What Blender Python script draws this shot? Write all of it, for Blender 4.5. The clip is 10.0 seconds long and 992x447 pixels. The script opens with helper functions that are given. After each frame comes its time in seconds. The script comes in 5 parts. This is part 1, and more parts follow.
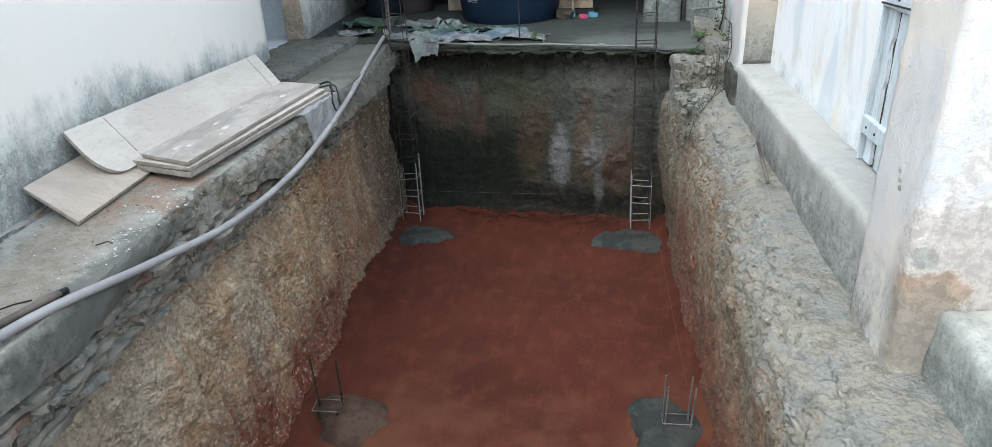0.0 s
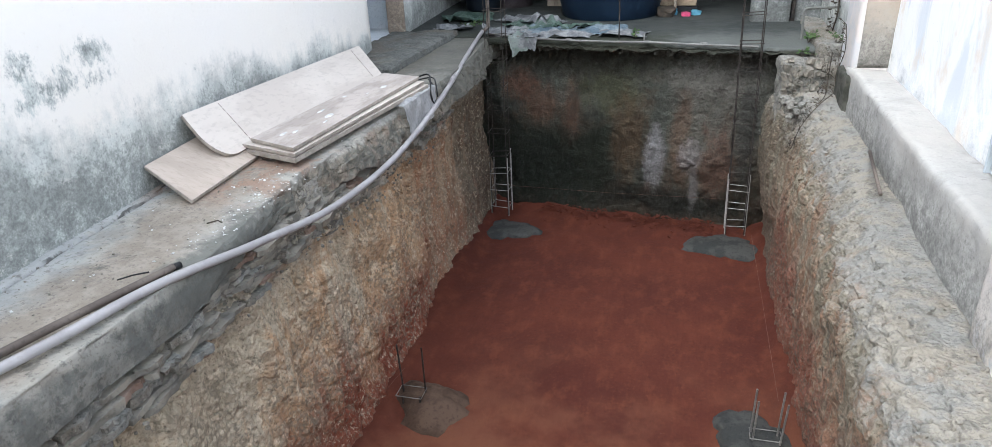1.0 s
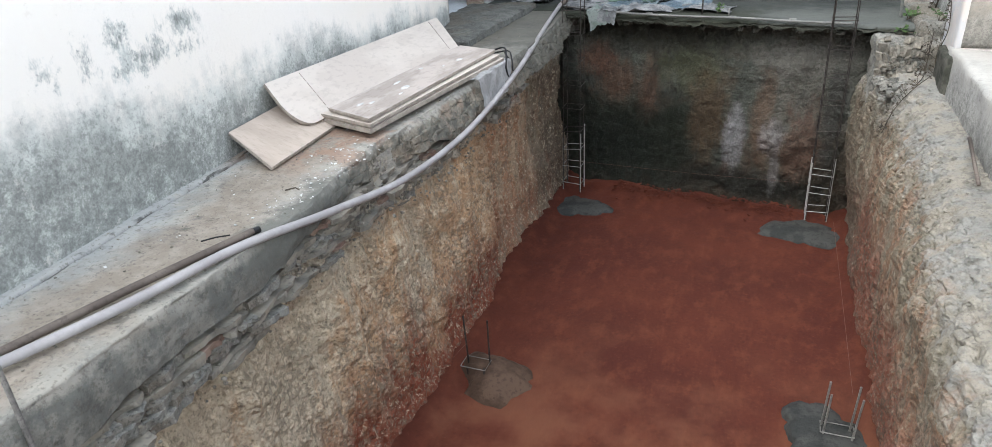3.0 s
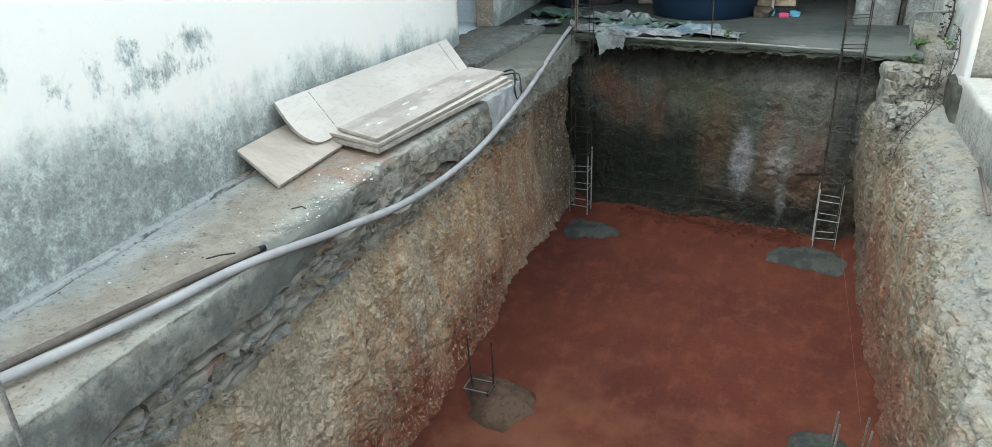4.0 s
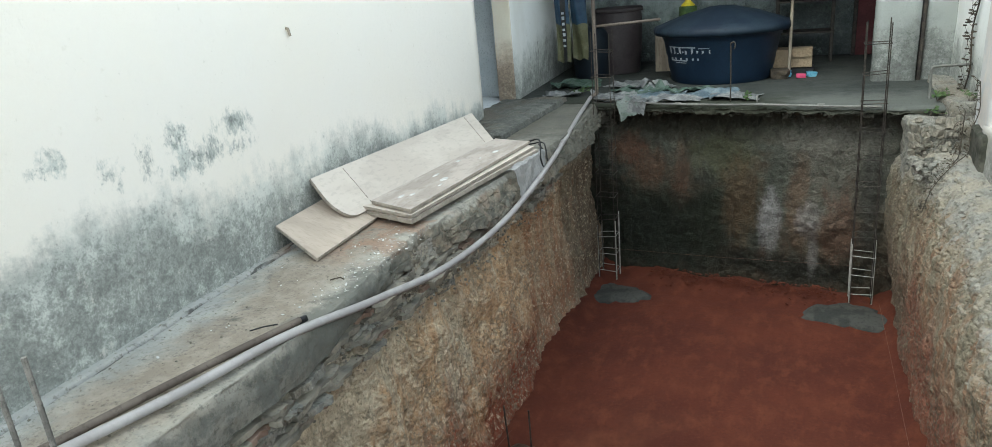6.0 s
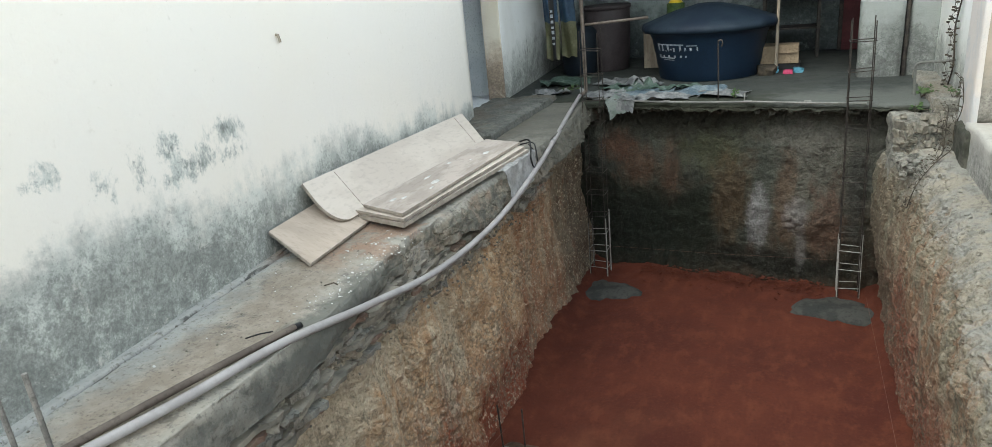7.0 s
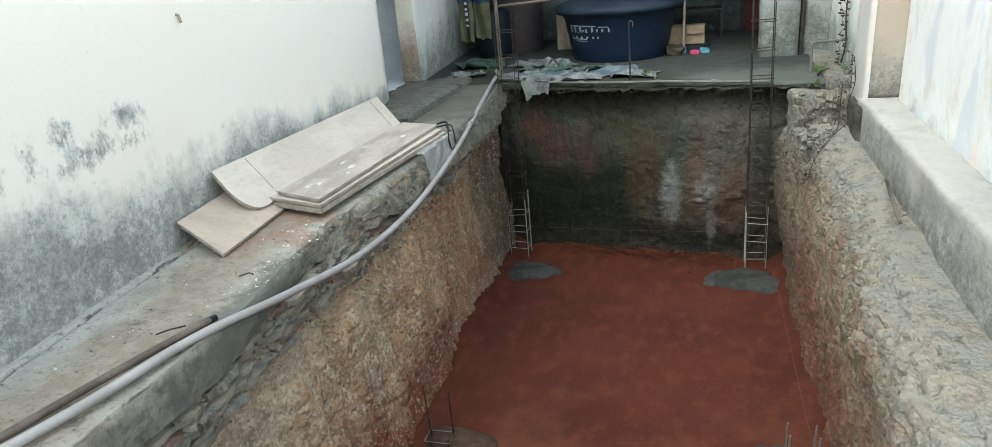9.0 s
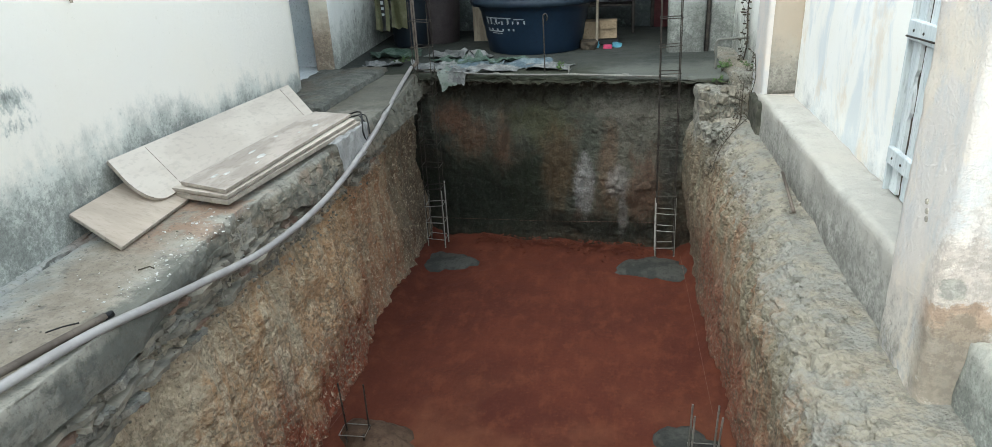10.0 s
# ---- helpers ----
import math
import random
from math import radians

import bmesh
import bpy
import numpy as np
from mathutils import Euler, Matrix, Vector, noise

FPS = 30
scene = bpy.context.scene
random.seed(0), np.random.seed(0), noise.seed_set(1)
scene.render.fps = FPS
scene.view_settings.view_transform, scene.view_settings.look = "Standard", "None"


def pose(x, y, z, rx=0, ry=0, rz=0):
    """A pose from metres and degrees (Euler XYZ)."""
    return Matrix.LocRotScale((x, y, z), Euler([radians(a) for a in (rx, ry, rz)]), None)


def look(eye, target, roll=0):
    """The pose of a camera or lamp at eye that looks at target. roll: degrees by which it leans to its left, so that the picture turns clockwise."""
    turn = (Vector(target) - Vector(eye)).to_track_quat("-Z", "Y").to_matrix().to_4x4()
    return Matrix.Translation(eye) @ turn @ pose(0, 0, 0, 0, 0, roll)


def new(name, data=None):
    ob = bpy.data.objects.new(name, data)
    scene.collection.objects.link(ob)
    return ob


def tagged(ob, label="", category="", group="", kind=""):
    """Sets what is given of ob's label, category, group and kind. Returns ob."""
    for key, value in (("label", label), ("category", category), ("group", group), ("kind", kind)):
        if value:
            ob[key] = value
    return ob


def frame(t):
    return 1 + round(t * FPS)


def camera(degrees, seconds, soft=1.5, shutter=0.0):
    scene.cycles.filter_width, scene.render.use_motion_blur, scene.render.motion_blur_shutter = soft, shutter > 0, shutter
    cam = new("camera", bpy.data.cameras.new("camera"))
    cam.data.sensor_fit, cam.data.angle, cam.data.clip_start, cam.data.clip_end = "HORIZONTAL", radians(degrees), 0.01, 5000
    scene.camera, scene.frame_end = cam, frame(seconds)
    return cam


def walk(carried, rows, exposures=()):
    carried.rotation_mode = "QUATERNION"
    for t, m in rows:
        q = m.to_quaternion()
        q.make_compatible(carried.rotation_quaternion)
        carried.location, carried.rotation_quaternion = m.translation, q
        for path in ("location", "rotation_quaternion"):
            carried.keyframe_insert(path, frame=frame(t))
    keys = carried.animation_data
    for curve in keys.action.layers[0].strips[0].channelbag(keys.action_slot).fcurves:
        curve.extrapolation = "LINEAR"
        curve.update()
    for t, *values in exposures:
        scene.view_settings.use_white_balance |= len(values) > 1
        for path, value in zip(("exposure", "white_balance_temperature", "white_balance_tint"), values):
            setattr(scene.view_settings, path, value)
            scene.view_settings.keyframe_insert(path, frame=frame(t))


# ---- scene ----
cam = camera(69.7, 10.0, soft=0.75)
ROWS = [
    (0.0, 0.0321, 0.0175, 2.7386, -24.60, 2.24, 7.20),
    (0.5, 0.0194, 0.0215, 2.7425, -24.43, 3.48, 10.95),
    (1.0, -0.0036, 0.0229, 2.7392, -24.65, 2.33, 14.62),
    (1.5, -0.0035, 0.0129, 2.7360, -25.31, 4.67, 16.78),
    (2.0, 0.0008, 0.0177, 2.7353, -25.69, 3.91, 15.64),
    (2.5, 0.0047, 0.0146, 2.7443, -25.69, 5.47, 17.68),
    (2.7, 0.0000, 0.0194, 2.7437, -26.59, 3.26, 20.34),
    (3.8, -0.0024, 0.0494, 2.7479, -25.15, 2.11, 21.15),
    (4.0, -0.0061, 0.0423, 2.7465, -24.80, 2.08, 21.57),
    (4.5, -0.0064, 0.0411, 2.7573, -23.22, 2.42, 18.81),
    (5.0, -0.0076, 0.0337, 2.7579, -21.85, 3.35, 15.93),
    (5.5, -0.0069, -0.0021, 2.7619, -19.79, 4.60, 21.32),
    (5.7, -0.0131, -0.0101, 2.7394, -19.16, 4.53, 22.33),
    (6.8, -0.0185, -0.0472, 2.7758, -18.74, 5.49, 23.18),
    (7.0, -0.0059, -0.0391, 2.7920, -19.54, 5.26, 21.75),
    (7.5, -0.0069, -0.0304, 2.7775, -21.70, 5.54, 17.79),
    (8.0, -0.0130, -0.0297, 2.7759, -21.68, 5.09, 17.20),
    (8.5, -0.0096, -0.0335, 2.7729, -21.89, 4.67, 15.97),
    (9.0, -0.0166, -0.0329, 2.7742, -21.36, 4.78, 15.00),
    (9.5, -0.0036, -0.0391, 2.7743, -19.87, 4.42, 14.96),
    (10.0, 0.0119, -0.0366, 2.7705, -22.42, 2.62, 8.91),
]
EXPOSURES = [(0.0, 2.12, 6080, 2), (0.4, 2.36, 6100, 4), (1.0, 2.35, 6200, 8), (2.0, 2.36, 6450, 11), (2.7, 2.36, 6450, 10), (4.0, 2.35, 6200, -4), (5.0, 2.25, 6350, -4), (5.5, 2.17, 6450, -4), (7.0, 2.06, 6700, 0), (7.5, 2.18, 6680, -1), (8.5, 2.18, 6600, -1), (10.0, 2.12, 6540, -2)]
walk(cam, [(t, pose(x, y, z, 90 + pitch, roll, yaw)) for t, x, y, z, pitch, roll, yaw in ROWS], EXPOSURES)

# ---- light ----
TO_SUN = Vector((-0.25, -0.55, 0.80)).normalized()
world = bpy.data.worlds.new("sky")
scene.world = world
world.use_nodes = True
wn = world.node_tree.nodes
sky = wn.new("ShaderNodeTexSky")
sky.sky_type = "NISHITA"
sky.sun_disc = False
sky.sun_elevation = math.asin(TO_SUN.z)
sky.sun_rotation = math.atan2(TO_SUN.x, TO_SUN.y)
sky.air_density, sky.dust_density, sky.ozone_density = 1.0, 1.0, 1.0
haze = wn.new("ShaderNodeHueSaturation")          # thin bright cloud takes most of the blue out of the sky
haze.inputs["Saturation"].default_value = 0.35
world.node_tree.links.new(sky.outputs[0], haze.inputs["Color"])
world.node_tree.links.new(haze.outputs[0], wn["Background"].inputs[0])
wn["Background"].inputs[1].default_value = 0.15
sun_data = bpy.data.lights.new("sun", "SUN")
sun_data.energy, sun_data.angle, sun_data.color = 0.32, radians(35), (1.0, 0.97, 0.93)
sun = new("sun", sun_data)
sun.matrix_world = look(TO_SUN * 30, (0, 0, 0))

# ---- numbers of the place ----
LEVEL = 1.62                     # top of the ledge and of the rear patio, above the pit floor


def wall_x(y):
    return -2.194 - 0.0703 * (y - 1.387)


def smooth(a, b, v):
    t = np.clip((np.asarray(v, float) - a) / (b - a), 0, 1)
    return t * t * (3 - 2 * t)


def value_noise(p, seed=0):
    i = np.floor(p).astype(np.int64)
    f = p - i
    f = f * f * (3 - 2 * f)
    out = np.zeros(p.shape[:-1])
    for dx in (0, 1):
        for dy in (0, 1):
            for dz in (0, 1):
                h = (i[..., 0] + dx) * 374761393 + (i[..., 1] + dy) * 668265263 + (i[..., 2] + dz) * 2147483647 + seed * 974711
                h = (h ^ (h >> 13)) * 1274126177
                h = ((h ^ (h >> 16)) & 0xFFFF) / 65535.0
                w = (f[..., 0] if dx else 1 - f[..., 0]) * (f[..., 1] if dy else 1 - f[..., 1]) * (f[..., 2] if dz else 1 - f[..., 2])
                out += w * h
    return out * 2 - 1


def fbm(p, size, octaves=4, seed=0):
    out, amp = 0, 1.0
    for k in range(octaves):
        out = out + amp * value_noise(p / size * 2 ** k + 13.7 * k, seed + k)
        amp *= 0.5
    return out / 1.9


def chance(a, b, seed):
    h = np.sin(a * 127.1 + b * 311.7 + seed * 74.7) * 43758.5453
    return h - np.floor(h)


def stones(u, v, seed):
    """Irregular cells over a plane: how far inside its own cell each point lies, and a chance number for that cell."""
    iu, iv = np.floor(u), np.floor(v)
    f1, f2, own = np.full(u.shape, 9.0), np.full(u.shape, 9.0), np.zeros(u.shape)
    for du in (-1, 0, 1):
        for dv in (-1, 0, 1):
            a, b = iu + du, iv + dv
            d = np.hypot(a + 0.15 + 0.7 * chance(a, b, seed) - u, b + 0.15 + 0.7 * chance(a, b, seed + 1) - v)
            nearer = d < f1
            f2 = np.where(nearer, f1, np.minimum(f2, d))
            own = np.where(nearer, chance(a, b, seed + 2), own)
            f1 = np.where(nearer, d, f1)
    return f2 - f1, own


def grid_mesh(name, P, flip=False, facets=False):
    """A mesh over an array of points, rows by columns."""
    r, c = P.shape[:2]
    k = np.arange(r * c).reshape(r, c)
    f = np.stack([k[:-1, :-1], k[:-1, 1:], k[1:, 1:], k[1:, :-1]], -1).reshape(-1, 4)
    if flip:
        f = f[:, ::-1]
    me = bpy.data.meshes.new(name)
    me.from_pydata(P.reshape(-1, 3).tolist(), [], f.tolist())
    me.polygons.foreach_set("use_smooth", [not facets] * len(me.polygons))
    return me


def normals(P):
    n = np.cross(np.gradient(P, axis=0), np.gradient(P, axis=1))
    return n / (np.linalg.norm(n, axis=-1, keepdims=True) + 1e-9)


# ---- materials ----
class Nodes:
    """Short calls for building one node material."""

    def __init__(self, name):
        self.m = bpy.data.materials.new(name)
        self.m.use_nodes = True
        self.t = self.m.node_tree
        self.b = self.t.nodes["Principled BSDF"]
        self.co = self.t.nodes.new("ShaderNodeTexCoord").outputs["Object"]

    def n(self, kind, **kw):
        node = self.t.nodes.new(kind)
        for k, v in kw.items():
            node.inputs[k].default_value = v
        return node

    def link(self, a, b):
        self.t.links.new(a, b)

    def noise(self, scale, detail=6, rough=0.6, stretch=None, distortion=0.0, shift=0.0):
        node = self.n("ShaderNodeTexNoise", Scale=scale, Detail=detail, Roughness=rough, Distortion=distortion)
        mp = self.n("ShaderNodeMapping")
        mp.inputs["Location"].default_value = (shift, shift * 0.7, shift * 1.3)
        mp.inputs["Scale"].default_value = stretch or (1, 1, 1)
        self.link(self.co, mp.inputs[0])
        self.link(mp.outputs[0], node.inputs["Vector"])
        return node.outputs["Fac"]

    def voro(self, scale, feature="F1", stretch=None):
        node = self.n("ShaderNodeTexVoronoi", Scale=scale)
        node.feature = feature
        mp = self.n("ShaderNodeMapping")
        mp.inputs["Scale"].default_value = stretch or (1, 1, 1)
        self.link(self.co, mp.inputs[0])
        self.link(mp.outputs[0], node.inputs["Vector"])
        return node.outputs["Distance"]

    def axis(self, which):
        s = self.n("ShaderNodeSeparateXYZ")
        self.link(self.co, s.inputs[0])
        return s.outputs["XYZ".index(which)]

    def span(self, v, a, b, c=0.0, d=1.0):
        node = self.n("ShaderNodeMapRange")
        node.interpolation_type = "SMOOTHSTEP"
        for k, w in zip((1, 2, 3, 4), (a, b, c, d)):
            node.inputs[k].default_value = w
        self.link(v, node.inputs[0])
        return node.outputs[0]

    def math(self, op, a, b=0.0):
        node = self.n("ShaderNodeMath")
        node.operation = op
        for k, v in enumerate((a, b)):
            if isinstance(v, bpy.types.NodeSocket):
                self.link(v, node.inputs[k])
            else:
                node.inputs[k].default_value = v
        return node.outputs[0]

    def mix(self, fac, a, b):
        node = self.t.nodes.new("ShaderNodeMix")
        node.data_type = "RGBA"
        for k, v in ((0, fac), (6, a), (7, b)):
            if isinstance(v, bpy.types.NodeSocket):
                self.link(v, node.inputs[k])
            else:
                node.inputs[k].default_value = (*v, 1) if isinstance(v, tuple) else v
        return node.outputs[2]

    def done(self, colour, rough=0.9, bumps=(), metal=0.0, spec=0.3):
        if isinstance(colour, bpy.types.NodeSocket):
            self.link(colour, self.b.inputs["Base Color"])
        else:
            self.b.inputs["Base Color"].default_value = (*colour, 1)
        if isinstance(rough, bpy.types.NodeSocket):
            self.link(rough, self.b.inputs["Roughness"])
        else:
            self.b.inputs["Roughness"].default_value = rough
        self.b.inputs["Metallic"].default_value = metal
        self.b.inputs["Specular IOR Level"].default_value = spec
        last = None
        for h, strength, dist in bumps:
            bump = self.n("ShaderNodeBump", Strength=strength, Distance=dist)
            self.link(h, bump.inputs["Height"])
            if last:
                self.link(last, bump.inputs["Normal"])
            last = bump.outputs[0]
        if last:
            self.link(last, self.b.inputs["Normal"])
        return self.m


def plain(name, a, b, scale=6.0, rough=0.7, metal=0.0, fine=60.0, bump=0.3, depth=0.004, stretch=None, spec=0.3, speck=0.5):
    """A surface with coarse and fine variation between two colours."""
    k = Nodes(name)
    c = k.mix(k.span(k.noise(scale, 6, stretch=stretch), 0.42, 0.58), a, b)
    f = k.noise(fine, 4, stretch=stretch)
    c = k.mix(k.span(f, 0.36, 0.48, speck, 0.0), c, tuple(0.6 * v for v in a))
    return k.done(c, rough, [(f, bump, depth)], metal, spec)


def floor_soil():
    k = Nodes("red_clay_floor")
    big, mid, fine = k.noise(0.9, 6, 0.65), k.noise(6, 8, 0.7, stretch=(1.3, 0.75, 1)), k.noise(45, 6, 0.7)
    c = k.mix(k.span(big, 0.36, 0.64), (0.060, 0.0128, 0.0070), (0.086, 0.0203, 0.0101))
    c = k.mix(k.span(mid, 0.46, 0.7, 0, 0.6), c, (0.128, 0.0378, 0.0176))
    c = k.mix(k.span(fine, 0.56, 0.7, 0, 0.3), c, (0.17, 0.062, 0.032))
    c = k.mix(k.span(fine, 0.34, 0.46, 0.4, 0), c, (0.04, 0.009, 0.006))
    dust = k.math("MULTIPLY", k.span(k.axis("Y"), 4.2, 2.6), k.span(k.noise(1.6, 4, shift=4), 0.4, 0.62))
    c = k.mix(k.math("MULTIPLY", dust, 0.65), c, (0.175, 0.07, 0.037))
    return k.done(c, 0.88, [(mid, 0.5, 0.02), (fine, 0.4, 0.005)])


def bank_soil(name, tan, orange, red, red_top, grey=None, moss=False, corner=False, lean=0.8, run=(1.8, 1.8, 0.4), pit=False):
    """Cut earth: red at the foot, tan above, with pick marks, pebbles and damp streaks."""
    k = Nodes(name)
    big, streak = k.noise(1.1, 6, 0.65), k.noise(2.4, 8, 0.7, stretch=run, distortion=0.6)
    mid, fine, peb = k.noise(9, 8, 0.7), k.noise(60, 5, 0.75), k.voro(55)
    z = k.axis("Z")
    warm = k.math("ADD", streak, k.math("MULTIPLY", k.math("SUBTRACT", lean, z), 0.16))
    if corner:
        warm = k.math("ADD", warm, k.math("MULTIPLY", k.math("SUBTRACT", k.axis("Y"), 2.9), 0.10))
    c = k.mix(k.span(warm, 0.42, 0.57), tan, orange)
    c = k.mix(k.span(mid, 0.5, 0.62, 0, 0.7), c, tuple(min(1, 1.4 * v) for v in tan))
    wavy = k.math("ADD", z, k.math("MULTIPLY", k.math("SUBTRACT", k.noise(2.6, 7, 0.7, stretch=(1.5, 1.5, 0.35), shift=5), 0.5), 1.5))
    c = k.mix(k.span(wavy, red_top - 0.25, red_top + 0.3, 1, 0), c, red)
    if moss:
        x = k.axis("X")
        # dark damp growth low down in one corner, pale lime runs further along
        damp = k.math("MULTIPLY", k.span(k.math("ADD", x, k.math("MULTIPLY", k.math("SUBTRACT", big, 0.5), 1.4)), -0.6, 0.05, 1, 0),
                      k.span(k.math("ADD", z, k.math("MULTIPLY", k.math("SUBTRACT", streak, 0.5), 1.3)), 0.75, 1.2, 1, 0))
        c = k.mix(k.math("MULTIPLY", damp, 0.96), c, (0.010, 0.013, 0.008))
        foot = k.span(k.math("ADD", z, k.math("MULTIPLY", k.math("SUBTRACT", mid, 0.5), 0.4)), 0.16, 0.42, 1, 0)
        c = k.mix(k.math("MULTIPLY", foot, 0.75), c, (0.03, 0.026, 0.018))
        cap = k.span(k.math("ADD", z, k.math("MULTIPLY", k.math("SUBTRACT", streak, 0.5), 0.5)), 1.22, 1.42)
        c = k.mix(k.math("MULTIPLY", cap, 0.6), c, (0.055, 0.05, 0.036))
        # ragged clay, damp, lime and algae, dark patches, painted shade: place, reach, colour, strength
        for x0, z0, rx, rz, colour, amount in (
                (0.28, 1.12, 0.55, 0.55, (0.128, 0.122, 0.104), 0.8), (-0.64, 1.2, 0.34, 0.28, (0.082, 0.084, 0.046), 0.75), (-1.28, 1.04, 0.24, 0.26, (0.13, 0.062, 0.036), 0.6), (-1.45, 1.22, 0.2, 0.2, (0.13, 0.058, 0.034), 0.75),
                (-0.98, 0.98, 0.12, 0.3, (0.12, 0.06, 0.036), 0.6), (-0.48, 0.78, 0.2, 0.5, (0.105, 0.066, 0.036), 0.65), (-0.03, 0.80, 0.12, 0.5, (0.13, 0.078, 0.05), 0.65), (0.3, 0.6, 0.2, 0.5, (0.12, 0.062, 0.042), 0.7),
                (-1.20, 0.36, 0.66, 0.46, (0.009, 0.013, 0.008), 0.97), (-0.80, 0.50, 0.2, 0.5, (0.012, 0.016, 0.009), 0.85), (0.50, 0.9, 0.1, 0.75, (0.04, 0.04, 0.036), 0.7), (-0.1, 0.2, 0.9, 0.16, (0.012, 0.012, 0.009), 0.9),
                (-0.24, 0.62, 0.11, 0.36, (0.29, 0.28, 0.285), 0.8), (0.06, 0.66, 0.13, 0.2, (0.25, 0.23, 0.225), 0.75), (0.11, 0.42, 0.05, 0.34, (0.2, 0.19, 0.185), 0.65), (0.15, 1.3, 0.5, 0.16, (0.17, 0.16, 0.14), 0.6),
                # shade under the slab's lip, painted in as a dark band
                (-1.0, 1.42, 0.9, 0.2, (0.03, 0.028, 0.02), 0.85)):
            dx = k.math("DIVIDE", k.math("SUBTRACT", x, x0), rx)
            dz = k.math("DIVIDE", k.math("SUBTRACT", z, z0), rz)
            d = k.math("SQRT", k.math("ADD", k.math("MULTIPLY", dx, dx), k.math("MULTIPLY", dz, dz)))
            d = k.math("ADD", d, k.math("MULTIPLY", k.math("SUBTRACT", k.noise(6, 9, 0.78, stretch=(1.3, 1, 0.7), shift=x0 * 7 + z0), 0.5), 2.2))
            c = k.mix(k.math("MULTIPLY", k.span(d, 0.35, 1.05, 1, 0), amount), c, tuple(0.74 * v for v in colour))
    if corner:
        rust = k.span(k.math("ADD", k.axis("Y"), k.math("MULTIPLY", k.math("SUBTRACT", streak, 0.5), 1.2)), 4.0, 4.6)
        c = k.mix(k.math("MULTIPLY", rust, 0.75), c, k.mix(k.span(k.noise(3.4, 8, 0.75, stretch=(1.6, 1.6, 0.5), shift=61), 0.44, 0.58), (0.31, 0.155, 0.09), (0.36, 0.27, 0.185)))
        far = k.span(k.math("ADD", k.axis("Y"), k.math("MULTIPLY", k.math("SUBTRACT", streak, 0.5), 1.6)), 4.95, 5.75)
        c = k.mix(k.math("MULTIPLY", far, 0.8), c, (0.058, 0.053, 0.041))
    if pit:
        # olive earth towards the inner corner, with the corner's shade mixed into the colour
        inner = k.span(k.math("ADD", k.axis("Y"), k.math("MULTIPLY", k.math("SUBTRACT", streak, 0.5), 2.4)), 4.6, 5.5)
        c = k.mix(k.math("MULTIPLY", inner, 0.7), c, (0.10, 0.094, 0.072))
    dark = k.noise(16, 8, 0.8, shift=6)
    c = k.mix(k.span(dark, 0.38, 0.47, 0.3 if moss else 0.62, 0), c, tuple(0.42 * v for v in tan))
    c = k.mix(k.span(fine, 0.39, 0.46, 0.35 if moss else 0.65, 0), c, tuple(0.36 * v for v in tan))
    c = k.mix(k.span(k.noise(38, 6, 0.8, shift=9), 0.54, 0.61, 0, 0.2 if moss else 0.5), c, tuple(min(0.8, 1.5 * v) for v in tan))
    # gravelly patches: pale pebbles with dark pits between them
    gravel = k.math("MULTIPLY", k.span(k.noise(2.2, 6, 0.7, shift=16), 0.44, 0.58), 0.2 if moss else 0.55)
    c = k.mix(k.math("MULTIPLY", gravel, k.span(k.voro(42), 0.42, 0.62)), c, tuple(0.4 * v for v in tan))
    c = k.mix(k.math("MULTIPLY", gravel, k.span(k.voro(23), 0.24, 0.1)), c, tuple(min(0.75, 1.3 * v) for v in tan))
    if grey:
        # crumbled mortar and dust lying over the top
        top = k.span(k.math("ADD", z, k.math("MULTIPLY", k.math("SUBTRACT", mid, 0.5), 0.6)), grey[1] - 0.12, grey[1] + 0.12)
        g = k.mix(k.span(k.noise(3.5, 7, 0.7, shift=12), 0.44, 0.57), grey[0], tuple(b * v for b, v in zip((1.16, 1.08, 0.98), grey[0])))
        g = k.mix(k.span(k.noise(12, 8, 0.78, shift=14), 0.41, 0.5, 0.62, 0), g, (0.135, 0.131, 0.118))
        g = k.mix(k.span(fine, 0.37, 0.44, 0.4, 0), g, (0.2, 0.185, 0.16))
        c = k.mix(top, c, g)
    return k.done(c, 0.95, [(mid, 0.35, 0.02), (k.noise(26, 5, 0.6), 0.45, 0.01), (fine, 0.8, 0.008), (k.noise(110, 3, 0.7, shift=3), 0.8, 0.006), (peb, 0.7, 0.01)])


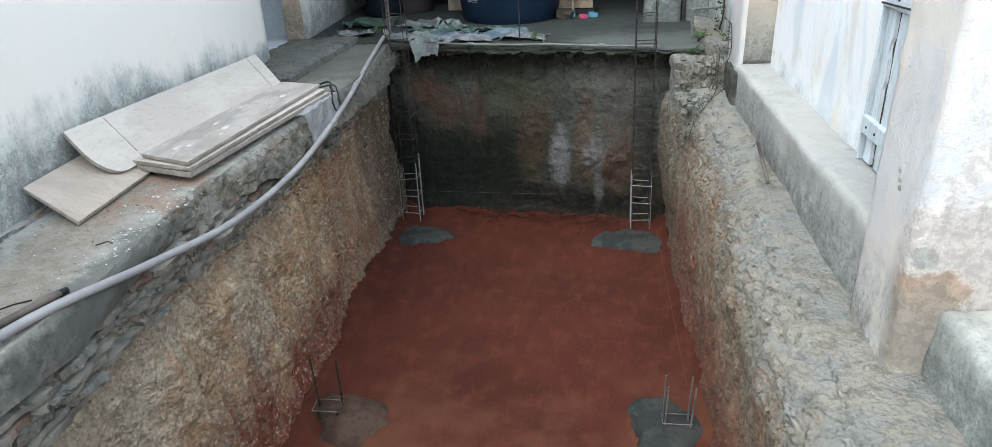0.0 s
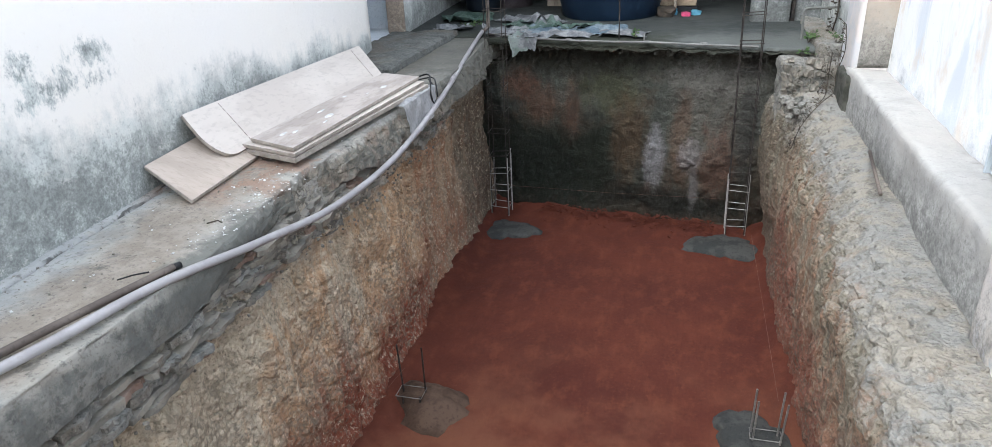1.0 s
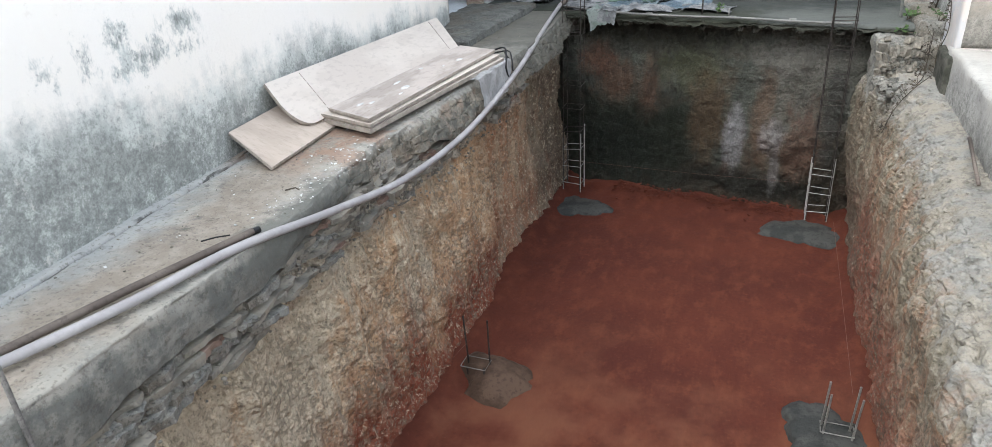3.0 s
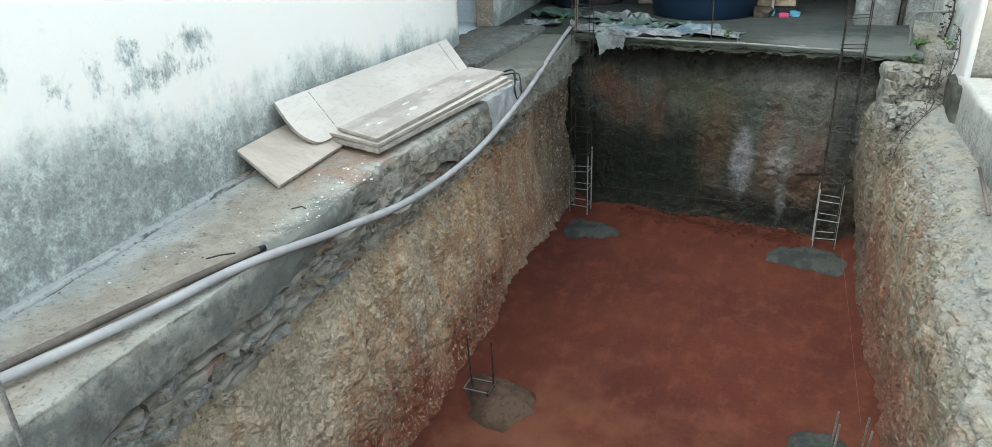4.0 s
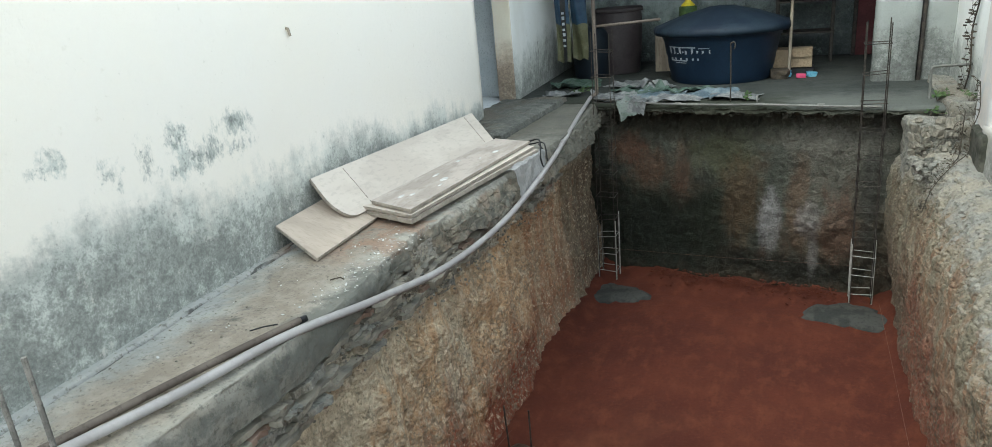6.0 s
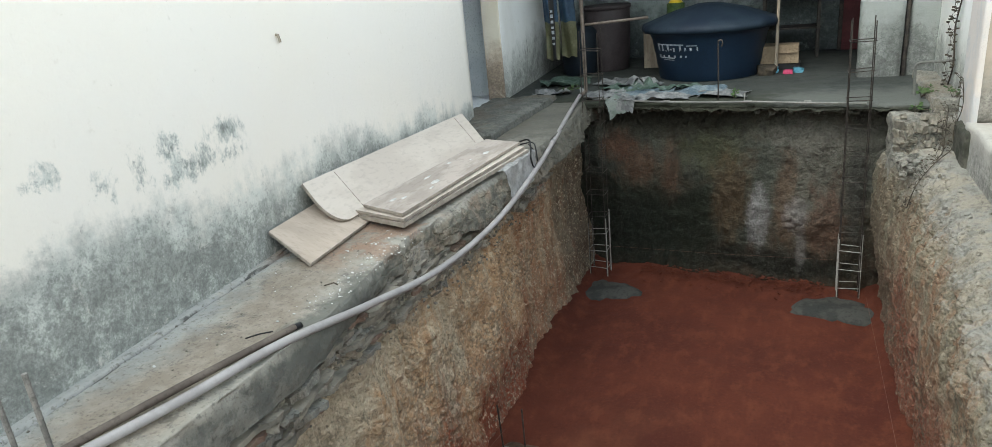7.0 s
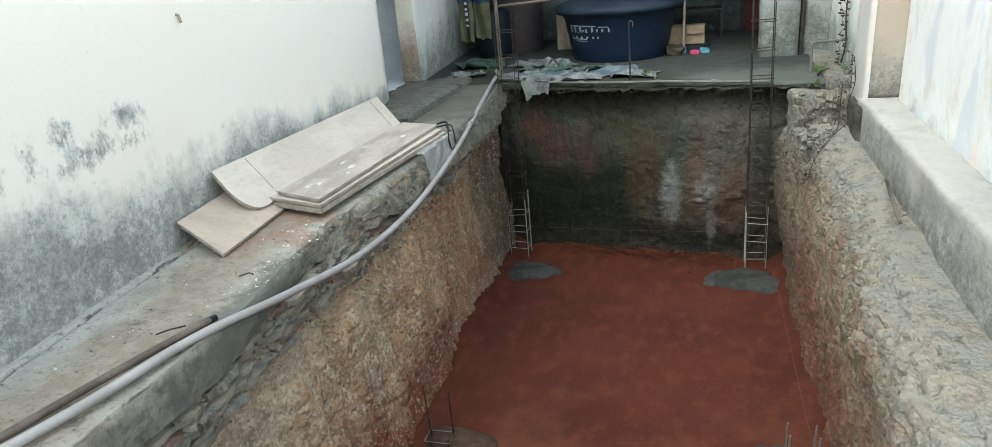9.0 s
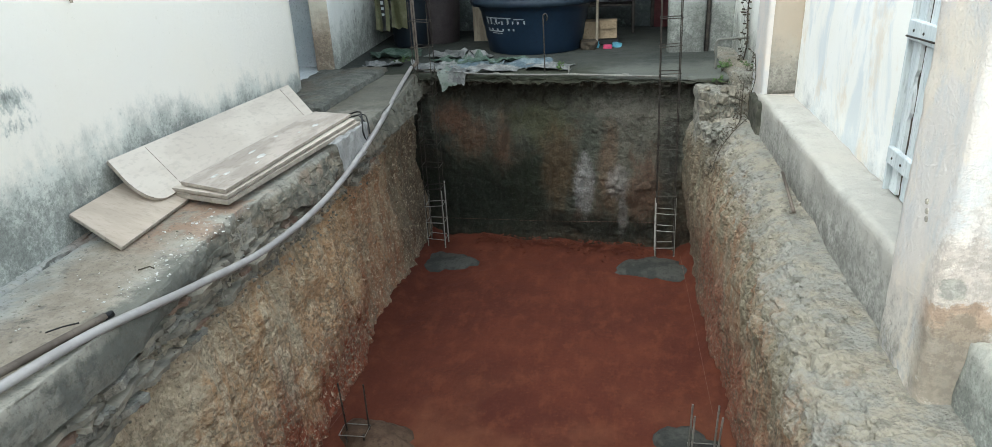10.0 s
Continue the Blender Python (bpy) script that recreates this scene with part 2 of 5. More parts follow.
def limewash(name, foot_z, foot_amp, base=(0.80, 0.79, 0.75), stain=(0.285, 0.30, 0.283), warm=(0.74, 0.69, 0.58), patches=None, streaks=None, grit=0.0, bare=(), rise=0.5, slope=0.0):
    """Painted plaster: pale above, mould and bare render rising from its foot, runs of dark growth."""
    k = Nodes(name)
    big, mid, fine = k.noise(1.3, 6, 0.6), k.noise(7, 8, 0.72), k.noise(70, 5, 0.7)
    runs = k.noise(5, 7, 0.7, stretch=(1, 1.2, 0.22), shift=3)
    z = k.axis("Z")
    c = k.mix(k.span(big, 0.35, 0.7, 0, 0.35), base, warm)
    c = k.mix(k.span(mid, 0.6, 0.8, 0, 0.15), c, (0.55, 0.54, 0.5))
    chip = k.noise(13, 9, 0.8, shift=51)
    c = k.mix(k.span(chip, 0.62, 0.66, 0, 0.35), c, tuple(0.8 * v for v in warm))
    c = k.mix(k.span(k.noise(34, 6, 0.75, shift=53), 0.64, 0.7, 0, 0.4), c, tuple(0.6 * v for v in warm))
    edge = k.math("ADD", z, k.math("MULTIPLY", k.math("SUBTRACT", big, 0.5), foot_amp))
    edge = k.math("ADD", edge, k.math("MULTIPLY", k.math("SUBTRACT", k.axis("Y"), 2.6), slope))
    edge = k.math("ADD", edge, k.math("MULTIPLY", k.math("SUBTRACT", runs, 0.5), foot_amp * 0.45))
    foot = k.span(edge, foot_z - 0.12, foot_z + rise, 1, 0)
    bloom = None
    for py, pz, ry, rz, amount in patches or ():
        dy = k.math("DIVIDE", k.math("SUBTRACT", k.axis("Y"), py), ry)
        dz = k.math("DIVIDE", k.math("SUBTRACT", z, pz), rz)
        d = k.math("SQRT", k.math("ADD", k.math("MULTIPLY", dy, dy), k.math("MULTIPLY", dz, dz)))
        f = k.math("MULTIPLY", k.span(d, 0.0, 1.0, 1, 0), amount)
        bloom = k.math("MAXIMUM", bloom, f) if bloom else f
    if bloom:
        ragged = k.math("ADD", bloom, k.math("ADD", k.math("MULTIPLY", k.math("SUBTRACT", k.noise(4.5, 4, 0.6, stretch=(1, 0.9, 1), shift=45), 0.5), 2.4), k.math("MULTIPLY", k.math("SUBTRACT", k.noise(20, 9, 0.85, stretch=(1, 0.7, 0.45), shift=41), 0.5), 3.0)))
        foot = k.math("MAXIMUM", foot, k.math("MULTIPLY", k.span(ragged, 0.25, 1.45), k.span(bloom, 0.0, 0.5)))
    wash = k.mix(k.span(k.noise(4.5, 9, 0.8, shift=8), 0.4, 0.62), tuple(1.2 * v for v in stain), tuple(min(0.62, 1.9 * v) for v in stain))
    c = k.mix(k.math("MULTIPLY", k.span(k.math("ADD", foot, k.math("MULTIPLY", k.math("SUBTRACT", k.noise(7, 10, 0.85, shift=2), 0.5), 1.3)), 0.12, 0.75), 0.9), c, wash)
    for scale, gain, amount, tone in ((3.2, 3.0, 0.5, 0.9), (9, 2.8, 0.55, 0.75), (24, 2.8, 0.45, 0.65), (60, 2.7, 0.42, 0.45), (120, 2.4, 0.3, 0.4)):
        n = k.noise(scale, 6, 0.72, shift=scale * 0.37)
        s = k.span(k.math("ADD", k.math("MULTIPLY", foot, 0.66), k.math("MULTIPLY", k.math("SUBTRACT", n, 0.5), gain)), 0.52, 0.86)
        c = k.mix(k.math("MULTIPLY", k.math("MULTIPLY", s, k.span(foot, 0.02, 0.3)), amount), c, tuple(tone * v for v in stain))
    pale = k.math("MULTIPLY", k.span(k.noise(9, 9, 0.82, shift=21), 0.57, 0.64), foot)
    c = k.mix(k.math("MULTIPLY", pale, 0.7), c, tuple(0.72 * v for v in base))
    if streaks:
        c = k.mix(k.span(k.noise(2.6, 7, 0.72, stretch=(1, 1.2, 0.62), distortion=0.8, shift=31), 0.47, 0.62, 0, 0.6), c, streaks)
        c = k.mix(k.span(k.noise(2.3, 7, 0.7, stretch=(1, 1.1, 0.75), shift=37), 0.51, 0.63, 0, 0.65), c, (0.74, 0.65, 0.55))
    if bloom:
        core = k.span(k.math("ADD", bloom, k.math("MULTIPLY", k.math("SUBTRACT", k.math("ADD", k.noise(17, 9, 0.85, stretch=(1, 0.7, 0.5), shift=43), k.math("MULTIPLY", k.math("SUBTRACT", k.noise(4.5, 4, 0.6, stretch=(1, 0.9, 1), shift=45), 0.5), 0.6)), 0.5), 3.4)), 1.0, 1.5)
        c = k.mix(k.math("MULTIPLY", k.math("MULTIPLY", core, k.span(bloom, 0.05, 0.4)), 0.4), c, (0.13, 0.155, 0.165))
    for px, pz, rx, rz, colour in bare:
        # ragged patches: clay or old render where plaster fell, and painted dimming of the front
        dx = k.math("DIVIDE", k.math("SUBTRACT", k.axis("X"), px), rx)
        dz = k.math("DIVIDE", k.math("SUBTRACT", z, pz), rz)
        d = k.math("SQRT", k.math("ADD", k.math("MULTIPLY", dx, dx), k.math("MULTIPLY", dz, dz)))
        d = k.math("ADD", d, k.math("MULTIPLY", k.math("SUBTRACT", k.noise(11, 8, 0.75, shift=px + pz), 0.5), 3.0))
        tone = k.mix(k.span(k.noise(24, 7, 0.75, shift=3), 0.42, 0.58), colour, tuple(0.74 * v for v in colour))
        c = k.mix(k.math("MULTIPLY", k.math("MULTIPLY", k.span(d, 0.8, 1.15, 1, 0), k.span(k.axis("Y"), 2.2, 2.08)), 0.85), c, tone)
    return k.done(c, 0.85, [(mid, 0.45, 0.016), (k.span(chip, 0.62, 0.65), 0.35, 0.004), (k.noise(30, 5, 0.7, shift=4), 0.35, 0.008), (k.noise(85, 3, 0.6, shift=2), grit, 0.004), (fine, 0.45 + grit, 0.004)])


def concrete(name, a=(0.30, 0.28, 0.25), b=(0.42, 0.38, 0.33), dirt=(0.16, 0.12, 0.085), dark=(0.07, 0.07, 0.062)):
    k = Nodes(name)
    big, mid, fine = k.noise(1.7, 6, 0.65), k.noise(8, 8, 0.72), k.noise(75, 5, 0.75)
    c = k.mix(k.span(mid, 0.42, 0.58), a, b)
    c = k.mix(k.span(big, 0.47, 0.58, 0, 0.85), c, dirt)
    c = k.mix(k.span(k.noise(4, 8, 0.75, shift=5), 0.53, 0.63, 0, 0.75), c, dark)
    c = k.mix(k.span(fine, 0.55, 0.65, 0, 0.6), c, tuple(min(1, 1.5 * v) for v in b))
    c = k.mix(k.span(fine, 0.37, 0.47, 0.65, 0), c, tuple(0.5 * v for v in dark))
    return k.done(c, 0.92, [(mid, 0.5, 0.015), (fine, 0.5, 0.004)])


def ledge_cement():
    k = Nodes("worn_ledge_concrete")
    big, mid, fine = k.noise(1.5, 6, 0.65), k.noise(7, 8, 0.72), k.noise(60, 5, 0.7)
    z, x, y = k.axis("Z"), k.axis("X"), k.axis("Y")
    c = k.mix(k.span(mid, 0.42, 0.58), (0.29, 0.28, 0.25), (0.385, 0.362, 0.315))
    # trodden earth along the middle, brick dust near the boards
    off = k.math("ADD", k.math("SUBTRACT", x, k.math("MULTIPLY", y, -0.0703)), 2.0965)
    wob = k.math("MULTIPLY", k.math("SUBTRACT", k.noise(3, 7, 0.7, shift=2), 0.5), 0.5)
    trod = k.math("MULTIPLY", k.span(k.math("ADD", off, wob), 0.12, 0.24), k.span(k.math("ADD", off, wob), 0.56, 0.42))
    c = k.mix(k.math("MULTIPLY", trod, 0.75), c, k.mix(k.span(k.noise(11, 8, 0.75, shift=6), 0.42, 0.6), (0.24, 0.197, 0.152), (0.325, 0.275, 0.222)))
    strip = k.span(k.math("ADD", off, wob), 0.16, 0.06)
    c = k.mix(k.math("MULTIPLY", strip, 0.6), c, (0.37, 0.385, 0.38))
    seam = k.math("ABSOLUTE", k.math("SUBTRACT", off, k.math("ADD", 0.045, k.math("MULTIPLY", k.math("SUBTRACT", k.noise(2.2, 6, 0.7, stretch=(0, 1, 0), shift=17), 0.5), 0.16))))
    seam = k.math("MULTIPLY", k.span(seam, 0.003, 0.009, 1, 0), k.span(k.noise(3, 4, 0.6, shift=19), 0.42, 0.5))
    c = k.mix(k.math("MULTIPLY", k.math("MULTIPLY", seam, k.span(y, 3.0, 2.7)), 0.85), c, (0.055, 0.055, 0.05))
    dust = k.math("MULTIPLY", k.span(k.math("ABSOLUTE", k.math("SUBTRACT", y, 2.75)), 0.15, 0.5, 1, 0), k.span(k.noise(6, 7, 0.7, shift=7), 0.45, 0.55))
    c = k.mix(k.math("MULTIPLY", dust, 0.6), c, (0.31, 0.18, 0.12))
    c = k.mix(k.span(k.noise(4, 8, 0.75, shift=5), 0.54, 0.64, 0, 0.6), c, (0.15, 0.15, 0.14))
    front = k.span(k.math("ADD", z, k.math("MULTIPLY", k.math("SUBTRACT", mid, 0.5), 0.12)), 1.575, 1.605, 1, 0)
    kerb = k.mix(k.span(k.noise(5, 8, 0.75, shift=3), 0.44, 0.58), (0.12, 0.122, 0.112), (0.25, 0.24, 0.21))
    masonry = k.mix(k.span(k.noise(8, 8, 0.75, shift=35), 0.42, 0.58), (0.16, 0.148, 0.12), (0.31, 0.262, 0.2))
    masonry = k.mix(k.span(k.noise(4, 7, 0.7, shift=39), 0.53, 0.62, 0, 0.6), masonry, (0.33, 0.225, 0.165))
    c = k.mix(k.math("MULTIPLY", front, 0.92), c, k.mix(k.span(k.math("ADD", y, k.math("MULTIPLY", mid, 0.4)), 2.35, 2.7), kerb, masonry))
    c = k.mix(k.math("MULTIPLY", front, k.math("MULTIPLY", k.span(y, 2.3, 2.7, 1, 0.45), k.span(k.noise(28, 8, 0.8, shift=25), 0.38, 0.5, 0.7, 0))), c, (0.07, 0.07, 0.064))
    moss = k.math("MULTIPLY", k.span(k.noise(10, 9, 0.8, shift=23), 0.42, 0.56), k.math("MULTIPLY", k.span(y, 1.4, 1.9), k.span(k.noise(3, 5, 0.6, shift=47), 0.46, 0.56)))
    c = k.mix(k.math("MULTIPLY", k.math("MULTIPLY", front, moss), 0.75), c, (0.055, 0.057, 0.05))
    rim = k.span(k.math("ADD", x, k.math("MULTIPLY", k.math("SUBTRACT", k.noise(6, 7, 0.75, shift=15), 0.5), 0.35)), -1.72, -1.64)
    c = k.mix(k.math("MULTIPLY", rim, k.math("MULTIPLY", k.span(y, 1.5, 1.9, 0.25, 0.8), k.span(y, 2.5, 2.9, 1, 0.3))), c, (0.115, 0.118, 0.105))
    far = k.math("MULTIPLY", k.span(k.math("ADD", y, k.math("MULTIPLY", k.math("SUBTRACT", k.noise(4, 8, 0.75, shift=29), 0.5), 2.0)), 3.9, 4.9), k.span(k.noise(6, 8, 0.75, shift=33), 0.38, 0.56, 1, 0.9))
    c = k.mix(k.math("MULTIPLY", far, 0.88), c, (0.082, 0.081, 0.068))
    c = k.mix(k.span(k.noise(9, 8, 0.8, shift=11), 0.56, 0.64, 0, 0.55), c, (0.07, 0.072, 0.066))
    c = k.mix(k.span(fine, 0.36, 0.46, 0.5, 0), c, (0.12, 0.105, 0.085))
    return k.done(c, 0.92, [(mid, 0.6, 0.02), (k.noise(22, 6, 0.75), 0.4, 0.008), (fine, 0.4, 0.004)])


def patio_cement():
    k = Nodes("dusty_patio_concrete")
    mid, fine = k.noise(6, 8, 0.7), k.noise(60, 5, 0.7)
    y = k.axis("Y")
    c = k.mix(k.span(mid, 0.42, 0.58), (0.026, 0.031, 0.031), (0.046, 0.052, 0.05))
    c = k.mix(k.span(k.noise(2, 6, 0.65, shift=3), 0.47, 0.57, 0, 0.6), c, (0.042, 0.047, 0.043))
    moss = k.span(k.math("ADD", y, k.math("MULTIPLY", k.math("SUBTRACT", k.noise(5, 8, 0.75, shift=9), 0.5), 1.0)), 6.12, 6.6, 1, 0)
    worn = k.math("MULTIPLY", moss, k.span(k.math("ADD", k.axis("X"), k.math("MULTIPLY", k.math("SUBTRACT", k.noise(3, 7, 0.7, shift=13), 0.5), 1.5)), -0.35, 0.15))
    c = k.mix(k.math("MULTIPLY", worn, 0.8), c, (0.125, 0.132, 0.124))
    moss = k.math("SUBTRACT", moss, k.math("MULTIPLY", worn, 0.8))
    c = k.mix(k.math("MULTIPLY", moss, 0.95), c, (0.032, 0.036, 0.026))
    lip_face = k.span(k.math("ADD", k.axis("Z"), k.math("MULTIPLY", k.math("SUBTRACT", mid, 0.5), 0.05)), 1.585, 1.61, 1, 0)
    c = k.mix(k.math("MULTIPLY", lip_face, 0.85), c, (0.035, 0.036, 0.026))
    c = k.mix(k.span(fine, 0.36, 0.46, 0.5, 0), c, (0.06, 0.055, 0.045))
    return k.done(c, 0.92, [(mid, 0.6, 0.02), (fine, 0.4, 0.004)])


M = {
    "floor": floor_soil(),
    "bank_left": bank_soil("tan_cut_earth", (0.48, 0.405, 0.30), (0.49, 0.32, 0.19), (0.20, 0.057, 0.031), 0.43, grey=((0.33, 0.31, 0.27), 1.27), corner=True, lean=0.97),
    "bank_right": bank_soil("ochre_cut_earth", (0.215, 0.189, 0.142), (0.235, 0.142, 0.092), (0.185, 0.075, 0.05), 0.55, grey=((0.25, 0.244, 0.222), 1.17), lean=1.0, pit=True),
    "bank_rear": bank_soil("damp_shaded_earth", (0.056, 0.060, 0.050), (0.064, 0.051, 0.036), (0.085, 0.035, 0.02), 0.1, moss=True, run=(1.0, 1.0, 0.8)),
    "bank_near": bank_soil("shaded_cut_earth", (0.36, 0.27, 0.18), (0.33, 0.19, 0.10), (0.22, 0.07, 0.035), 0.25),
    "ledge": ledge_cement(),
    "patio": patio_cement(),
    "rubble": concrete("grey_rubble", (0.165, 0.163, 0.147), (0.245, 0.235, 0.208), (0.17, 0.15, 0.122), (0.065, 0.065, 0.06)),
    "step": concrete("damp_step_concrete", (0.095, 0.098, 0.09), (0.15, 0.15, 0.136), (0.115, 0.1, 0.08), (0.05, 0.052, 0.045)),
    "wall_left": limewash("stained_limewash", 1.88, 0.5, (0.79, 0.753, 0.698), warm=(0.80, 0.74, 0.64), rise=0.3, slope=0.06, patches=[(2.29, 2.26, 0.24, 0.14, 1.0), (2.12, 2.17, 0.6, 0.17, 0.75), (1.98, 2.21, 0.2, 0.2, 1.05), (1.83, 2.23, 0.15, 0.2, 0.95), (1.64, 2.21, 0.13, 0.17, 0.95), (1.42, 2.3, 0.15, 0.1, 0.8)]),
    "wall_right": limewash("pale_blue_limewash", 1.42, 0.2, (0.86, 0.86, 0.85), (0.34, 0.35, 0.365), (0.80, 0.76, 0.68), streaks=(0.60, 0.66, 0.71), grit=0.15),
    "pillar": limewash("flaking_plaster", 1.35, 0.4, (0.67, 0.63, 0.605), (0.30, 0.28, 0.255), (0.56, 0.485, 0.43), streaks=(0.50, 0.53, 0.56), grit=0.8,
                       # broad grey patches: dirt that also tones down the brightly lit front
                       bare=[(1.42, 1.95, 0.38, 0.75, (0.66, 0.61, 0.58)), (1.12, 1.66, 0.2, 0.22, (0.52, 0.46, 0.42)), (1.07, 1.59, 0.11, 0.07, (0.40, 0.28, 0.20)), (1.06, 1.42, 0.15, 0.2, (0.30, 0.25, 0.20)), (1.035, 1.70, 0.04, 0.045, (0.36, 0.35, 0.32))]),
    "bench": limewash("bench_cement", 1.36, 0.35, (0.44, 0.425, 0.395), (0.23, 0.225, 0.21), (0.38, 0.345, 0.30), grit=0.3),
    "bench_mossy": limewash("mossy_bench_cement", 1.33, 0.55, (0.60, 0.575, 0.53), (0.2, 0.21, 0.195), (0.50, 0.44, 0.37), grit=0.4),
    "brown_plaster": limewash("weathered_brown_plaster", 1.72, 0.3, (0.40, 0.345, 0.285), (0.2, 0.19, 0.17), (0.34, 0.27, 0.2)),
    "wall_dim": limewash("grimy_plaster", 2.1, 1.0, (0.31, 0.36, 0.365), (0.078, 0.09, 0.09), (0.25, 0.255, 0.225)),
    "grey_block": limewash("rough_grey_render", 1.85, 0.6, (0.275, 0.295, 0.288), (0.15, 0.157, 0.15), (0.28, 0.275, 0.25), grit=0.5),
    "cement": plain("wet_footing_cement", (0.032, 0.034, 0.032), (0.056, 0.056, 0.052), 7, 0.95, bump=0.8, depth=0.01, fine=40),
    "mud": plain("muddy_footing_cement", (0.06, 0.036, 0.023), (0.095, 0.06, 0.041), 7, 0.9, bump=0.8, depth=0.01, fine=40),
    "steel": plain("dark_rusty_steel", (0.04, 0.035, 0.033), (0.07, 0.06, 0.052), 20, 0.65, 0.6, 120, 0.5, 0.001),
    "steel_pale": plain("cement_splashed_steel", (0.24, 0.235, 0.22), (0.35, 0.34, 0.32), 25, 0.7, 0.0, 140, 0.5, 0.001),
    "steel_grey": plain("bare_rebar_steel", (0.16, 0.155, 0.148), (0.25, 0.24, 0.225), 20, 0.55, 0.4, 120, 0.5, 0.001),
    "pipe_grey": plain("dull_grey_pvc", (0.13, 0.13, 0.122), (0.19, 0.188, 0.175), 5, 0.6, bump=0.1, depth=0.001),
    "hose": plain("grey_pvc", (0.29, 0.275, 0.275), (0.35, 0.335, 0.335), 5, 0.5, bump=0.1, depth=0.001, speck=0.12),
    "brown_pipe": plain("dirty_brown_pvc", (0.095, 0.076, 0.064), (0.14, 0.115, 0.097), 5, 0.6, bump=0.2, depth=0.001),
    "ply": plain("cement_dusted_plywood", (0.52, 0.46, 0.405), (0.585, 0.525, 0.465), 2.2, 0.75, fine=26, bump=0.12, depth=0.002, stretch=(2, 0.7, 1), speck=0.22),
    "ply_edge": plain("plywood_edge", (0.27, 0.235, 0.2), (0.36, 0.315, 0.27), 12, 0.85, bump=0.3, depth=0.002),
    "ply_tan": plain("raw_plywood", (0.43, 0.358, 0.295), (0.50, 0.42, 0.35), 2.5, 0.75, fine=26, bump=0.12, depth=0.002, stretch=(0.8, 2, 1), speck=0.22),
    "ply_dusty": plain("cement_smeared_plywood", (0.36, 0.315, 0.28), (0.46, 0.405, 0.365), 4, 0.8, fine=22, bump=0.15, depth=0.002, stretch=(2, 0.7, 1), speck=0.3),
    "tank": plain("navy_polyethylene", (0.004, 0.0155, 0.036), (0.0065, 0.020, 0.044), 3, 0.5, bump=0.05, depth=0.001, spec=0.5),
    "tank_lid": plain("dusty_navy_polyethylene", (0.007, 0.015, 0.029), (0.013, 0.024, 0.038), 4, 0.65, bump=0.1, depth=0.001),
    "print": plain("white_print", (0.24, 0.27, 0.30), (0.36, 0.38, 0.40), 30, 0.6, fine=90, bump=0.1, depth=0.0005),
    "barrel": plain("maroon_plastic", (0.032, 0.025, 0.027), (0.045, 0.036, 0.038), 4, 0.6, bump=0.1, depth=0.001),
    "drum": plain("dark_blue_plastic", (0.004, 0.008, 0.013), (0.006, 0.011, 0.018), 4, 0.7, bump=0.1, depth=0.001),
    "sheet": plain("crumpled_white_plastic", (0.10, 0.104, 0.108), (0.2, 0.205, 0.205), 9, 0.6, bump=0.4, depth=0.004),
    "sheet_blue": plain("faded_blue_plastic", (0.065, 0.095, 0.12), (0.14, 0.175, 0.195), 9, 0.55, bump=0.4, depth=0.004),
    "sheet_green": plain("faded_green_plastic", (0.045, 0.075, 0.06), (0.085, 0.12, 0.1), 9, 0.55, bump=0.4, depth=0.004),
    "flake": plain("white_paint_flake", (0.5, 0.5, 0.485), (0.64, 0.63, 0.61), 9, 0.7),
    "sheet_pale": plain("pale_green_plastic", (0.12, 0.145, 0.13), (0.19, 0.215, 0.2), 9, 0.55, bump=0.4, depth=0.004),
    "film": plain("cloudy_plastic_film", (0.42, 0.42, 0.42), (0.56, 0.56, 0.56), 9, 0.3, bump=0.5, depth=0.004, spec=0.6),
    "wood": plain("greyed_wood", (0.22, 0.18, 0.14), (0.33, 0.28, 0.22), 3, 0.85, fine=40, bump=0.4, depth=0.002, stretch=(3, 3, 0.4)),
    "plank_blue": plain("faded_blue_painted_wood", (0.50, 0.55, 0.58), (0.62, 0.66, 0.68), 3, 0.8, fine=45, bump=0.4, depth=0.002, stretch=(3, 3, 0.4)),
    "lip": plain("mossy_broken_concrete", (0.04, 0.041, 0.032), (0.085, 0.082, 0.068), 9, 0.95, fine=40, bump=0.7, depth=0.008),
    "brick": plain("mortar_smeared_brick", (0.16, 0.15, 0.128), (0.255, 0.232, 0.192), 8, 0.95, fine=50, bump=0.7, depth=0.008),
    "brick_red": plain("broken_red_brick", (0.19, 0.128, 0.10), (0.25, 0.18, 0.142), 9, 0.95, fine=50, bump=0.7, depth=0.008),
    "string": plain("dusty_string", (0.13, 0.07, 0.05), (0.18, 0.10, 0.075), 8, 0.9),
    "leaf": plain("weed_green", (0.035, 0.07, 0.022), (0.065, 0.105, 0.035), 12, 0.7),
    "twig": plain("dry_twig", (0.045, 0.038, 0.03), (0.075, 0.06, 0.045), 12, 0.9),
    "card": plain("brown_cardboard", (0.22, 0.165, 0.11), (0.3, 0.23, 0.155), 5, 0.85),
    "pink": plain("pink_plastic", (0.36, 0.035, 0.10), (0.46, 0.06, 0.14), 6, 0.5),
    "cyan": plain("light_blue_plastic", (0.05, 0.19, 0.28), (0.08, 0.24, 0.33), 6, 0.5),
    "navy_bag": plain("blue_printed_sack", (0.012, 0.035, 0.07), (0.02, 0.05, 0.09), 6, 0.5, bump=0.4, depth=0.003),
    "yellow_bag": plain("yellowed_printed_sack", (0.085, 0.083, 0.042), (0.125, 0.12, 0.07), 6, 0.6, bump=0.4, depth=0.003),
